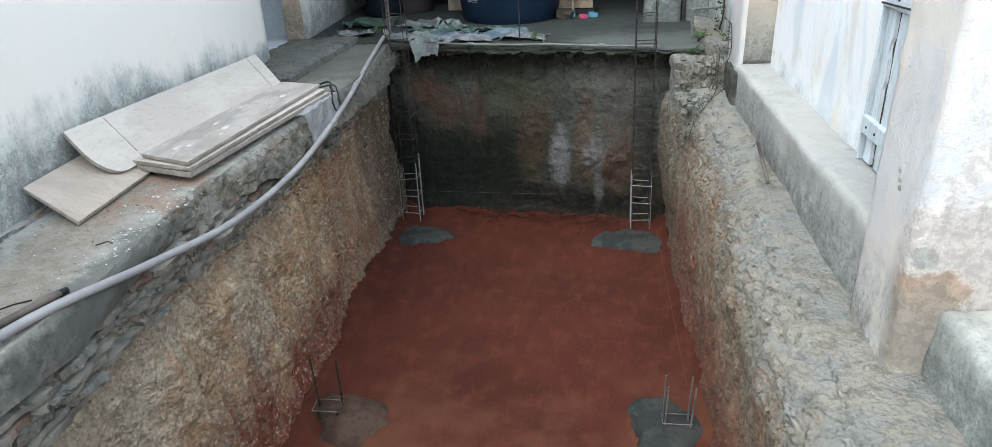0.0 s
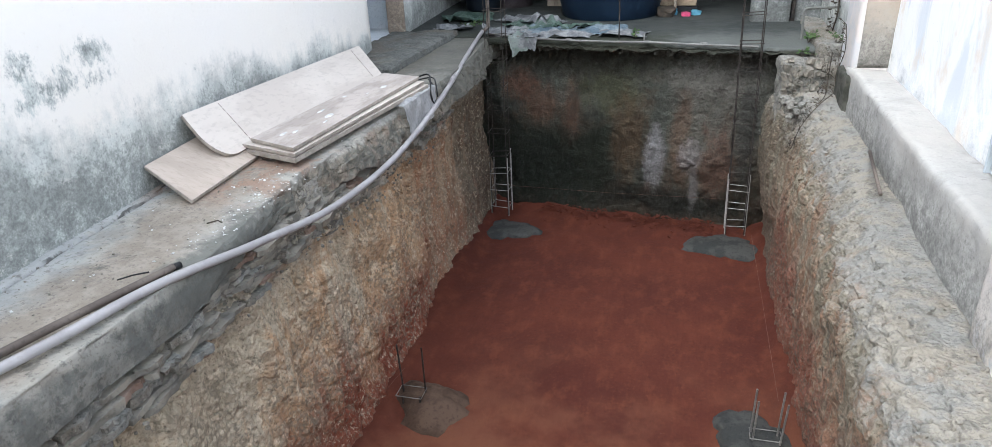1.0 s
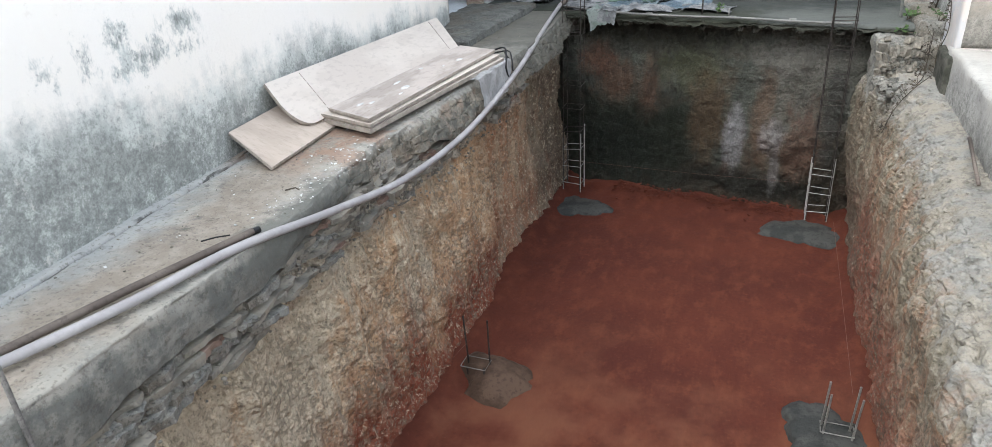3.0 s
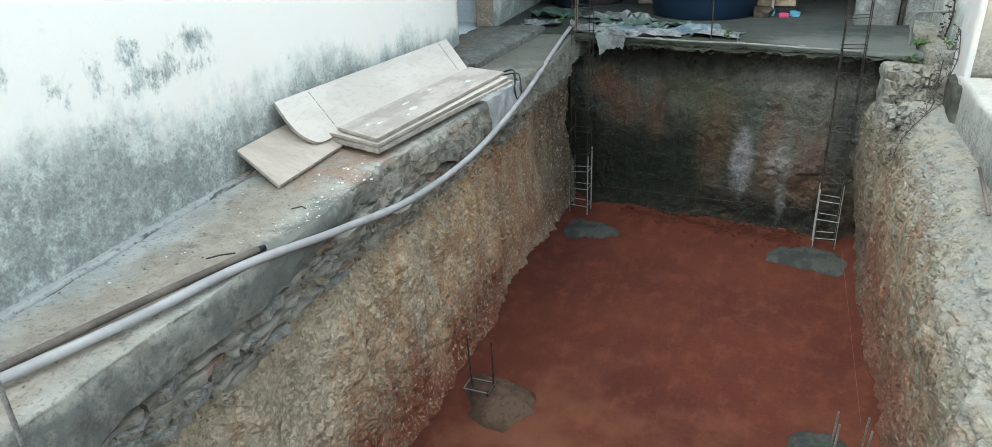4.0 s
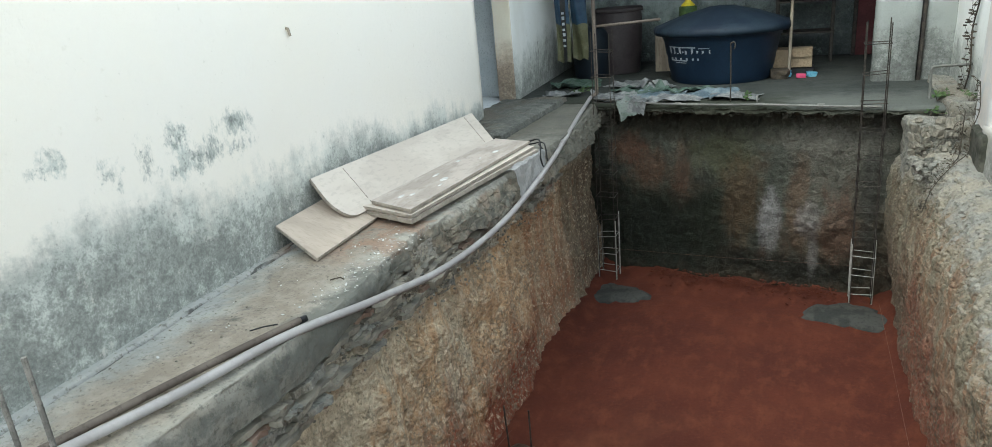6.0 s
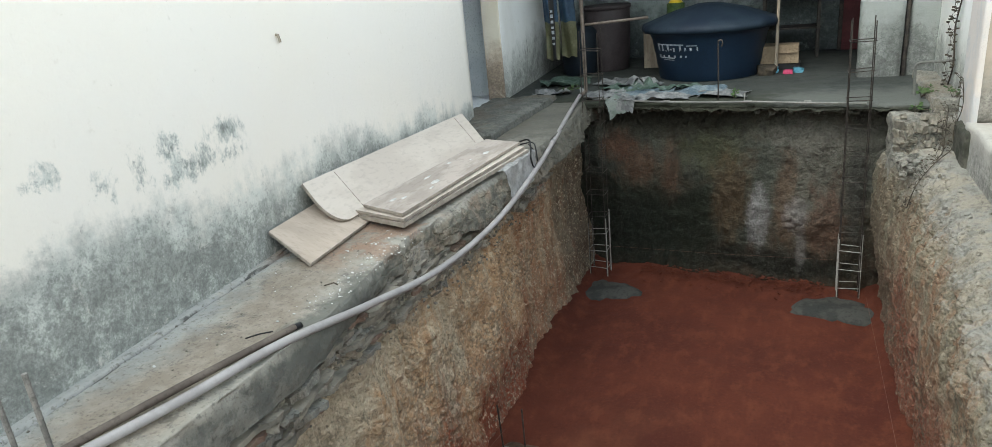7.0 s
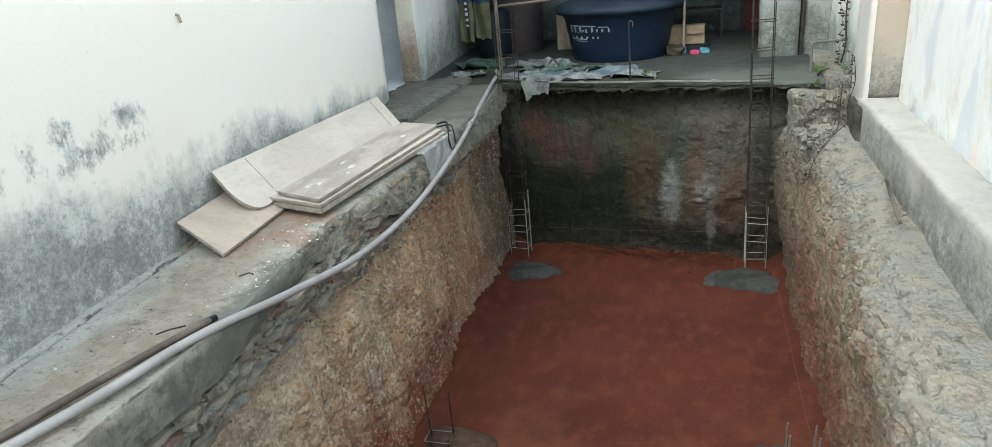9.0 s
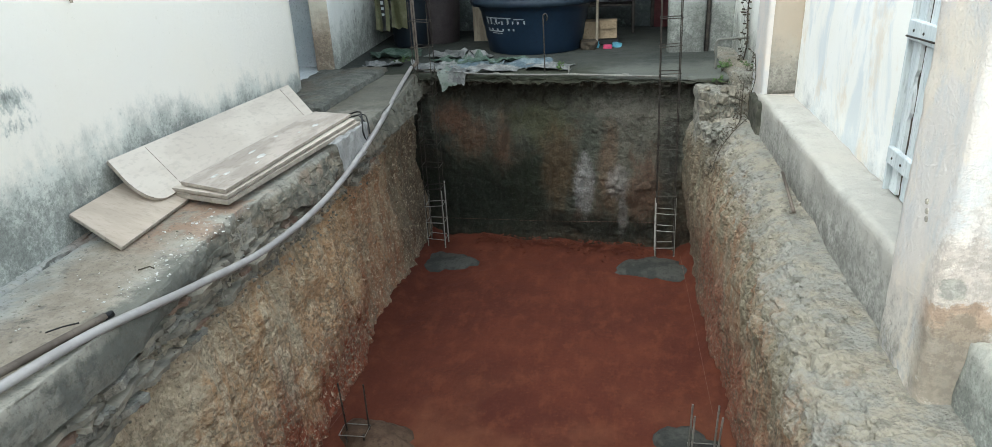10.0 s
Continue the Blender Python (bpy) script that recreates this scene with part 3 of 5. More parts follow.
    "yellow": plain("yellow_plastic", (0.55, 0.42, 0.03), (0.62, 0.5, 0.06), 6, 0.5),
    "black": plain("black_plastic", (0.012, 0.012, 0.013), (0.02, 0.02, 0.022), 6, 0.5),
    "red_door": plain("maroon_painted_metal", (0.07, 0.014, 0.017), (0.10, 0.024, 0.028), 4, 0.6),
    "wall_far": limewash("mouldy_white_plaster", 1.8, 0.7, (0.84, 0.85, 0.84), (0.31, 0.32, 0.3), (0.5, 0.47, 0.4)),
    "interior": plain("shaded_interior_plaster", (0.58, 0.62, 0.65), (0.68, 0.71, 0.73), 2, 0.9),
    "cream": limewash("cream_paint", 1.88, 0.45, (0.70, 0.65, 0.55), (0.28, 0.22, 0.17), (0.56, 0.46, 0.33)),
    "ground": concrete("trodden_ground", (0.30, 0.24, 0.18), (0.38, 0.31, 0.24), (0.24, 0.17, 0.11), (0.14, 0.11, 0.08)),
    "roof": plain("fibre_cement_roof", (0.2, 0.19, 0.18), (0.28, 0.27, 0.25), 3, 0.95),
}

M["film"].node_tree.nodes["Principled BSDF"].inputs["Alpha"].default_value = 0.62


# ---- mesh helpers ----
def obj(name, me, material, parent=None, label=""):
    ob = new(name, me)
    if not me.materials:
        me.materials.append(M[material])
    if parent:
        ob.parent = parent
    if label:
        ob["label"] = label
    return ob


def part(name, bm, material, parent=None, label="", soft=False):
    me = bpy.data.meshes.new(name)
    bm.to_mesh(me)
    bm.free()
    if soft:
        me.polygons.foreach_set("use_smooth", [True] * len(me.polygons))
    return obj(name, me, material, parent, label)


def thing(name, label, category, group="", at=(0, 0, 0)):
    ob = new(name)
    ob.location = at
    ob.empty_display_size = 0.1
    return tagged(ob, label, category, group)


def box(lo, hi, bevel=0.004, bm=None):
    bm = bm or bmesh.new()
    r = bmesh.ops.create_cube(bm, size=1)
    c, s = [(a + b) / 2 for a, b in zip(lo, hi)], [b - a for a, b in zip(lo, hi)]
    for v in r["verts"]:
        v.co = Vector((c[0] + v.co.x * s[0], c[1] + v.co.y * s[1], c[2] + v.co.z * s[2]))
    if bevel:
        e = list({e for v in r["verts"] for e in v.link_edges})
        bmesh.ops.bevel(bm, geom=e, offset=bevel, segments=1, affect="EDGES")
    return bm


def slab(corners, thick, bevel=0.002):
    """A flat board over four or more corners, its top face up."""
    bm = bmesh.new()
    c = [Vector(p) for p in corners]
    n = (c[1] - c[0]).cross(c[-1] - c[0]).normalized()
    if n.z < 0:
        n = -n
    top = [bm.verts.new(p) for p in c]
    low = [bm.verts.new(p - n * thick) for p in c]
    bm.faces.new(top)
    bm.faces.new(low[::-1])
    for i in range(len(c)):
        j = (i + 1) % len(c)
        bm.faces.new((top[j], top[i], low[i], low[j]))
    bmesh.ops.recalc_face_normals(bm, faces=bm.faces)
    if bevel:
        bmesh.ops.bevel(bm, geom=list(bm.edges), offset=bevel, segments=1, affect="EDGES")
    return bm


def curve_points(pts, step=0.03):
    """A smooth line through the points (Catmull-Rom)."""
    p = [np.array(q, float) for q in pts]
    p = [2 * p[0] - p[1]] + p + [2 * p[-1] - p[-2]]
    out = []
    for i in range(1, len(p) - 2):
        n = max(2, int(np.linalg.norm(p[i + 1] - p[i]) / step))
        for k in range(n):
            t = k / n
            out.append(0.5 * (2 * p[i] + (p[i + 1] - p[i - 1]) * t + (2 * p[i - 1] - 5 * p[i] + 4 * p[i + 1] - p[i + 2]) * t * t
                              + (3 * p[i] - p[i - 1] - 3 * p[i + 1] + p[i + 2]) * t ** 3))
    out.append(p[-2])
    return out


def tube(pts, radius, sides=8, bm=None, ribs=0.0):
    """A closed tube along points; ribs: the height of the rolled ribs of a reinforcing bar."""
    bm = bm or bmesh.new()
    pts = [Vector(p) for p in pts]
    rings, side = [], None
    for i, p in enumerate(pts):
        d = (pts[min(i + 1, len(pts) - 1)] - pts[max(i - 1, 0)]).normalized()
        if side is None:
            side = d.orthogonal().normalized()
        side = (side - d * side.dot(d)).normalized()
        up = d.cross(side)
        r = radius + (ribs if i % 2 else 0)
        rings.append([bm.verts.new(p + (side * math.cos(a) + up * math.sin(a)) * r) for a in (2 * math.pi * k / sides for k in range(sides))])
    for a, b in zip(rings, rings[1:]):
        for k in range(sides):
            bm.faces.new((a[k], a[(k + 1) % sides], b[(k + 1) % sides], b[k]))
    bm.faces.new(rings[0][::-1])
    bm.faces.new(rings[-1])
    return bm


def lathe(profile, centre, sides=48, wave=None):
    """A turned shape round a vertical axis; profile rows of radius and height."""
    bm = bmesh.new()
    rings = []
    for r, z in profile:
        rings.append([bm.verts.new((centre[0] + r * math.cos(a) * (1 + (wave(a, z) if wave else 0)), centre[1] + r * math.sin(a) * (1 + (wave(a, z) if wave else 0)), z))
                      for a in (2 * math.pi * k / sides for k in range(sides))])
    for a, b in zip(rings, rings[1:]):
        for k in range(sides):
            bm.faces.new((a[k], a[(k + 1) % sides], b[(k + 1) % sides], b[k]))
    bm.faces.new(rings[0][::-1])
    bm.faces.new(rings[-1])
    return bm


def lump(size, seed, detail=2):
    """A rough broken piece of stone or brick about the origin."""
    bm = bmesh.new()
    bmesh.ops.create_cube(bm, size=1)
    bmesh.ops.subdivide_edges(bm, edges=list(bm.edges), cuts=detail, use_grid_fill=True)
    for v in bm.verts:
        p = np.array(v.co)[None]
        k = 1 - 0.16 * (np.linalg.norm(v.co) / 0.87) ** 3
        o = Vector([float(value_noise(p * 2.1 + 7 * a + seed, seed + a)[0]) for a in range(3)]) * 0.13
        v.co = Vector(((v.co.x * k + o.x) * size[0], (v.co.y * k + o.y) * size[1], (v.co.z * k + o.z) * size[2]))
    return bm


def shard(size, seed, sides=6):
    """A flat broken slab with an angular outline and split faces."""
    rnd = random.Random(seed)
    bm = bmesh.new()
    angles = sorted(2 * math.pi * (k + rnd.uniform(-0.35, 0.35)) / sides for k in range(sides))
    ring = [(math.cos(a) * rnd.uniform(0.75, 1.1) / 2, math.sin(a) * rnd.uniform(0.75, 1.1) / 2) for a in angles]
    rows = []
    for z, s in ((-0.5, 0.93), (-0.1, 1.02), (0.12, 0.97), (0.5, 0.9)):
        tip = (rnd.uniform(-0.25, 0.25), rnd.uniform(-0.25, 0.25))
        rows.append([bm.verts.new((size[0] * (x * s + rnd.uniform(-0.04, 0.04)), size[1] * (y * s + rnd.uniform(-0.04, 0.04)), size[2] * (z + tip[0] * x + tip[1] * y + rnd.uniform(-0.08, 0.08)))) for x, y in ring])
    for a, b in zip(rows, rows[1:]):
        for k in range(sides):
            bm.faces.new((a[k], a[(k + 1) % sides], b[(k + 1) % sides], b[k]))
    bm.faces.new(rows[0][::-1])
    bm.faces.new(rows[-1])
    return bm


def plaster_block(lo, hi, amp=0.006, step=0.05, seed=0):
    """A masonry block with slightly uneven plastered faces and worn arrises."""
    bm = bmesh.new()
    n = [max(1, int(round((b - a) / step))) for a, b in zip(lo, hi)]
    bmesh.ops.create_cube(bm, size=1)
    for ax in range(3):
        edges = [e for e in bm.edges if abs((e.verts[0].co - e.verts[1].co)[ax]) > 1e-4 and sum(abs((e.verts[0].co - e.verts[1].co)[b]) for b in range(3) if b != ax) < 1e-4]
        if n[ax] > 1:
            bmesh.ops.subdivide_edges(bm, edges=edges, cuts=min(n[ax] - 1, 70), use_grid_fill=True)
    P = np.array([v.co for v in bm.verts])
    on = (np.abs(np.abs(P) - 0.5) < 1e-4)
    W = (P + 0.5) * (np.array(hi) - np.array(lo)) + np.array(lo)
    D = np.stack([fbm(W + 31 * a, 0.35, 4, seed + a) * amp + fbm(W + 7 * a, 0.06, 2, seed + 9 + a) * amp * 0.4 for a in range(3)], -1)
    edge = (on.sum(1) >= 2)[:, None] * np.sign(P) * on * -0.008
    W = W + D * on + edge
    for v, w in zip(bm.verts, W):
        v.co = w
    return bm


# ---- the pit ----
def structure(name, me_or_bm, material, label, soft=True):
    if isinstance(me_or_bm, bmesh.types.BMesh):
        ob = part(name, me_or_bm, material, soft=soft)
    else:
        ob = obj(name, me_or_bm, material)
    return tagged(ob, label, name.split("_")[0], kind="structure")


def soil_relief(P, n, coarse=0.035, seed=0, clods=1.0):
    """Cut earth: hollows, vertical pick marks and clods."""
    S = P * np.array([1.0, 1.0, 0.35])
    d = coarse * fbm(P, 0.55, 4, seed) + clods * 0.085 * np.abs(fbm(S, 0.17, 4, seed + 20)) + 0.032 * np.abs(fbm(P, 0.07, 3, seed + 40)) + 0.006 * fbm(P, 0.03, 2, seed + 60) - 0.028
    return P + n * d[..., None]


def floor_edge_left(y):
    return -1.60 - 0.11 * smooth(3.7, 4.6, y)


PIT_Y0 = 0.25


def rear_y(x):
    return 5.93 - 0.12 * (x + 0.5)


def band_foot(y):
    return 1.42 + 0.07 * smooth(1.2, 2.3, y) - 0.06 * smooth(2.5, 3.2, y)


# floor of the pit
ys, xs = np.linspace(PIT_Y0 - 0.2, 6.5, 300), np.linspace(-1.95, 0.95, 150)
Y, X = np.meshgrid(ys, xs, indexing="ij")
P = np.stack([X, Y, np.zeros_like(X)], -1)
rim = smooth(0.16, 0.0, X - floor_edge_left(Y)) + smooth(0.14, 0.0, 0.70 - X) + 0.9 * smooth(0.42, 0.0, rear_y(X) + 0.16 - Y) * (0.6 + 0.8 * fbm(P, 0.2, 3, 5))
P[..., 2] = 0.012 * fbm(P, 0.5, 4, 3) + 0.005 * fbm(P, 0.07, 3, 8) + 0.06 * rim
structure("floor", grid_mesh("floor", P), "floor", "bare red clay floor of the dug pit")

# left bank below the ledge
ys, zs = np.linspace(PIT_Y0 - 0.1, 6.5, 1000), np.linspace(-0.08, 1.56, 280)
Z, Y = np.meshgrid(zs, ys, indexing="ij")
X = floor_edge_left(Y) - 0.05 - 0.05 * smooth(0.1, 0.9, Z) + 0.035 * smooth(1.1, 1.3, Z) * smooth(5.4, 4.4, Y) + 0.05 * smooth(0.25, 0.0, Z)
X = X + 0.05 * smooth(5.2, 5.9, Y) * smooth(1.0, 1.4, Z)
P = np.stack([X, Y, Z], -1)
WEST = soil_relief(P, np.array([1.0, 0, 0]), 0.045, 1, 0.8)
# rain-cut flutes and flaked-off plates below the broken courses
F = P * np.array([1.0, 1.0, 0.16])
WEST[..., 0] += (0.085 * np.abs(fbm(F, 0.15, 4, 51)) - 0.035) * smooth(0.2, 1.0, Z)
WEST[..., 0] -= 0.03 * smooth(1.0, 1.22, Z) * smooth(4.4, 3.6, Y)
inside, own = stones(Y / 0.16 + 0.4 * fbm(P, 0.1, 2, 53), Z / 0.22 + 0.4 * fbm(P, 0.1, 2, 54), 5)
WEST[..., 0] += 0.03 * (own - 0.6) * (own > 0.45) * smooth(0.0, 0.12, inside) * smooth(0.5, 0.9, Z)
# set back behind the broken courses under the ledge
band = smooth(-0.02, 0.03, Z - band_foot(Y) + 0.20 + 0.07 * fbm(P, 0.3, 3, 82)) * smooth(5.4, 4.6, Y)
inside, own = stones(Y / 0.05, Z / 0.03, 9)
WEST[..., 0] += band * (-1.672 + 0.035 * (own - 0.5) - 0.02 * smooth(0.15, 0.0, inside) + 0.02 * fbm(P, 0.06, 3, 86) - WEST[..., 0])
WEST[..., 0] = np.where(Z > band_foot(Y) - 0.06, np.minimum(WEST[..., 0], -1.66 - 0.03 * smooth(2.0, 2.5, Y) * smooth(4.3, 3.6, Y)), WEST[..., 0])
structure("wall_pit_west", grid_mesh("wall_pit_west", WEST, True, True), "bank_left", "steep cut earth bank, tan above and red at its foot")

# rear bank under the patio
xs, zs = np.linspace(-1.95, 0.98, 270), np.linspace(-0.08, 1.56, 155)
Z, X = np.meshgrid(zs, xs, indexing="ij")
Y = rear_y(X) + 0.14 + 0.05 * smooth(0.9, 0.1, Z) + 0.11 * smooth(1.22, 1.5, Z)
P = np.stack([X, Y, Z], -1)
# clods and dry ribs standing out of the upper half
F = P * np.array([1.0, 1.0, 0.3])
Y = Y - (0.085 * np.abs(fbm(F, 0.28, 4, 55)) - 0.02) * smooth(0.5, 1.0, Z)
inside, own = stones(X / 0.13 + 0.5 * fbm(P, 0.12, 2, 57), Z / 0.10 + 0.5 * fbm(P, 0.12, 2, 58), 15)
Y = Y - 0.04 * (own - 0.55) * (own > 0.55) * smooth(0.0, 0.25, inside) * smooth(-0.9, -0.1, X)
P = np.stack([X, Y, Z], -1)
structure("wall_pit_north", grid_mesh("wall_pit_north", soil_relief(P, np.array([0, -1.0, 0]), 0.06, 2, 1.0)), "bank_rear", "dark damp earth bank with moss, lime streaks and painted shade")

# right bank, rounding over into the earth shelf below the bench
near_cut = [(0.74, -0.08), (0.71, 0.05), (0.69, 0.5), (0.665, 0.92), (0.65, 1.07), (0.665, 1.16), (0.70, 1.225), (0.77, 1.26), (0.92, 1.28), (1.2, 1.29)]
far_cut = [(0.74, -0.08), (0.71, 0.05), (0.69, 0.5), (0.695, 0.92), (0.725, 1.08), (0.77, 1.19), (0.84, 1.28), (0.90, 1.315), (1.03, 1.34), (1.2, 1.36)]
prof = []
for cut in (near_cut, far_cut):
    line_ = np.array(curve_points([(a, 0, b) for a, b in cut], 0.004))
    reach = np.concatenate([[0], np.cumsum(np.linalg.norm(np.diff(line_, axis=0), axis=1))])
    at = np.linspace(0, reach[-1], 200)
    prof.append((np.interp(at, reach, line_[:, 0]), np.interp(at, reach, line_[:, 2])))
ys = np.linspace(PIT_Y0 - 0.1, 6.4, 640)
A, Y = np.meshgrid(np.arange(200), ys, indexing="ij")
far = smooth(2.4, 4.4, Y)
X = prof[0][0][A] * (1 - far) + prof[1][0][A] * far
Z = prof[0][1][A] * (1 - far) + prof[1][1][A] * far
X = X - 0.03 * smooth(3.6, 5.5, Y) * smooth(0.5, 0.0, Z) - 0.10 * smooth(4.9, 5.7, Y) * (1 - smooth(0.85, 1.1, X)) * smooth(0.1, 0.8, Z)
Z = Z + 0.06 * smooth(0.9, 1.16, Z) * (1 - smooth(0.95, 1.2, X)) * smooth(4.7, 5.5, Y)
P = np.stack([X, Y, Z], -1)
n = normals(P)
if n[0, 0, 0] > 0:
    n = -n
EAST = soil_relief(P, n, 0.04, 3, 0.75)
EAST = P + (EAST - P) * (1 - (0.78 + 0.08 * smooth(2.5, 3.3, Y)) * smooth(0.72, 0.95, P[..., 0]) * smooth(1.1, 1.25, P[..., 2]))[..., None]
inside, own = stones(Y / 0.10 + 0.5 * fbm(P, 0.1, 2, 73), (P[..., 0] + P[..., 2]) / 0.10 + 0.5 * fbm(P, 0.1, 2, 74), 25)
EAST = EAST + n * ((0.038 * (own - 0.6) * (own > 0.6) * smooth(0.0, 0.2, inside) - 0.012 * smooth(0.08, 0.0, inside)) * smooth(0.85, 1.1, P[..., 2]) * smooth(0.98, 0.8, P[..., 0]))[..., None]
EAST = EAST + n * (smooth(1.0, 1.2, P[..., 2]) * smooth(1.0, 0.8, P[..., 0]) * (0.022 * np.abs(fbm(P, 0.12, 4, 71)) * smooth(0.95, 0.75, P[..., 0]) + 0.006 * fbm(P, 0.05, 3, 72) - 0.006))[..., None]
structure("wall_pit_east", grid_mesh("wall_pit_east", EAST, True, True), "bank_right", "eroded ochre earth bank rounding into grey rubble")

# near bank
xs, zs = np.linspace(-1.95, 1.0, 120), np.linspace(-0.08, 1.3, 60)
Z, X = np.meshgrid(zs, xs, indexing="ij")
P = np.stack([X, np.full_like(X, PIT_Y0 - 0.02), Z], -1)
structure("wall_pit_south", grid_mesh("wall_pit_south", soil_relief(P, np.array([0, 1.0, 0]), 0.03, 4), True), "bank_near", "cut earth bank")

# ---- ledge along the left building ----
ys = np.linspace(0.0, 6.5, 920)


rows = []
line_y = np.stack([ys, ys * 0, ys * 0], -1)
ROUGH = smooth(2.15, 2.5, ys)                 # cast kerb before this, rubble masonry beyond
edge = -1.615 + 0.010 * fbm(line_y, 0.07, 3, 26) + 0.012 * fbm(line_y, 0.4, 3, 6) - 0.025 * smooth(0.5, 0.6, fbm(line_y, 0.35, 2, 16)) - 0.10 * smooth(5.0, 6.2, ys)
edge = edge - 0.055 * smooth(2.0, 2.5, ys) * smooth(4.2, 3.5, ys) + 0.010 * ROUGH * fbm(line_y, 0.14, 4, 36)
back = wall_x(ys) - 0.45 * smooth(5.2, 5.4, ys)
foot = band_foot(ys) + 0.05 * fbm(np.stack([ys, ys * 0, ys * 0], -1), 0.25, 4, 11)
for s in np.linspace(0, 1, 72):
    rows.append(np.stack([back + (edge - 0.008 - back) * s, ys, np.full_like(ys, LEVEL)], -1))
for a in np.linspace(0.3, math.pi / 2, 4):
    rows.append(np.stack([edge - 0.008 + 0.008 * math.sin(a), ys, np.full_like(ys, LEVEL - 0.008 + 0.008 * math.cos(a))], -1))
for s in np.linspace(0.04, 1, 44):
    rows.append(np.stack([edge + 0.01 * math.sin(3 * s), ys, LEVEL - 0.008 + (foot - LEVEL + 0.008) * s], -1))
for s in (0.5, 1.0):
    rows.append(np.stack([edge - 0.16 * s, ys, foot - 0.02 * s], -1))
P = np.array(rows)
n = normals(P)
if n[5, 5, 2] < 0:
    n = -n
P = P + n * (0.008 * fbm(P, 0.3, 4, 7) + 0.004 * fbm(P, 0.05, 3, 9) + 0.012 * fbm(P, 0.11, 4, 29) * (P[..., 2] < LEVEL - 0.012))[..., None]
# rubble stones and missing mortar in the masonry front
face = smooth(LEVEL - 0.004, LEVEL - 0.03, P[..., 2]) * smooth(-1.74, -1.70, P[..., 0])
inside, own = stones(P[..., 1] / 0.19 + 0.35 * fbm(P, 0.1, 3, 93), P[..., 2] / 0.06 + 0.35 * fbm(P, 0.1, 3, 94), 35)
P[..., 0] += ROUGH * face * (0.016 * (own - 0.6) - 0.009 * smooth(0.08, 0.0, inside) + 0.02 * fbm(P, 0.05, 4, 95) + 0.012 * fbm(P, 0.2, 3, 96))
P[..., 0] += 0.05 * (LEVEL - P[..., 2]) / 0.15 * face * smooth(2.9, 3.4, P[..., 1])
crack = P[..., 0] - wall_x(P[..., 1]) - 0.05 - 0.03 * fbm(P * np.array([0, 1.0, 0]), 0.5, 4, 91)
P[..., 2] -= 0.03 * np.exp(-(crack / 0.008) ** 2) * (P[..., 2] > 1.58) * smooth(3.2, 2.6, P[..., 1])
P[..., 2] -= 0.02 * smooth(-2.0, -1.6, P[..., 0]) * smooth(0.2, 0.6, fbm(P, 0.7, 3, 19)) * (P[..., 2] > 1.58)
me = grid_mesh("ledge", P)
for f in me.polygons:
    f.use_smooth = f.center.z > LEVEL - 0.012
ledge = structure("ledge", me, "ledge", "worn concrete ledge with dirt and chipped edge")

# ---- rear patio ----
xs = np.linspace(-2.75, 1.45, 260)
ex = rear_y(xs) + 0.02 * fbm(np.stack([xs, xs * 0, xs * 0], -1), 0.07, 3, 27) + 0.018 * fbm(np.stack([xs, xs * 0, xs * 0], -1), 0.25, 4, 21)
rows = []
for s in np.linspace(0, 1, 70):
    rows.append(np.stack([xs, 9.3 + (ex + 0.03 - 9.3) * s ** 0.7, np.full_like(xs, LEVEL + 0.004)], -1))
for a in np.linspace(0.3, math.pi / 2, 4):
    rows.append(np.stack([xs, ex + 0.03 - 0.03 * math.sin(a), np.full_like(xs, LEVEL - 0.026 + 0.03 * math.cos(a))], -1))
low = LEVEL - 0.055 - 0.03 * fbm(np.stack([xs, xs * 0, xs * 0], -1), 0.06, 3, 28) - 0.03 * fbm(np.stack([xs, xs * 0, xs * 0], -1), 0.18, 4, 22)
for s in np.linspace(0.15, 1, 8):
    rows.append(np.stack([xs, ex + 0.012 * math.sin(4 * s), LEVEL - 0.026 + (low - LEVEL + 0.026) * s], -1))
for s in (0.5, 1.0):
    rows.append(np.stack([xs, ex + 0.28 * s, low], -1))
P = np.array(rows)
n = normals(P)
if n[5, 5, 2] < 0:
    n = -n
P = P + n * (0.006 * fbm(P, 0.35, 4, 23) + 0.006 * fbm(P, 0.05, 3, 24) * (P[..., 1:2].min(-1) < 6.25) + 0.03 * fbm(P, 0.08, 4, 25) * (P[..., 2] < LEVEL - 0.012))[..., None]
me = grid_mesh("patio", P, True)
for f in me.polygons:
    f.use_smooth = f.center.z > LEVEL - 0.012
structure("patio", me, "patio", "dusty concrete patio slab with a broken edge")

# ---- left building ----
TOP = 4.3


def wall_run(y0, y1, z0, z1, thick=0.16, seed=0):
    bm = plaster_block((0, y0, z0), (1, y1, z1), 0.006, 0.09, seed)
    for v in bm.verts:
        v.co.x = wall_x(v.co.y) - thick + v.co.x * thick
    return bm


DOOR_Y0, DOOR_Y1 = 5.38, 6.26
structure("wall_west", wall_run(-0.2, DOOR_Y0, 1.3, TOP, seed=30), "wall_left", "tall pale plastered wall with mould rising from its foot")
structure("wall_west_far", wall_run(DOOR_Y1, 9.3, 1.3, TOP, seed=31), "wall_far", "mouldy white plaster wall beside the doorway")
structure("trim_jamb", box((wall_x(6.26) - 0.162, DOOR_Y1 - 0.012, 1.62), (wall_x(6.26) + 0.004, DOOR_Y1 + 0.012, 3.72), 0.003), "cream", "cream painted door reveal flaking at its foot", False)
structure("wall_west_over", wall_run(DOOR_Y0, DOOR_Y1, 3.72, TOP, seed=32), "wall_left", "plaster above the doorway")
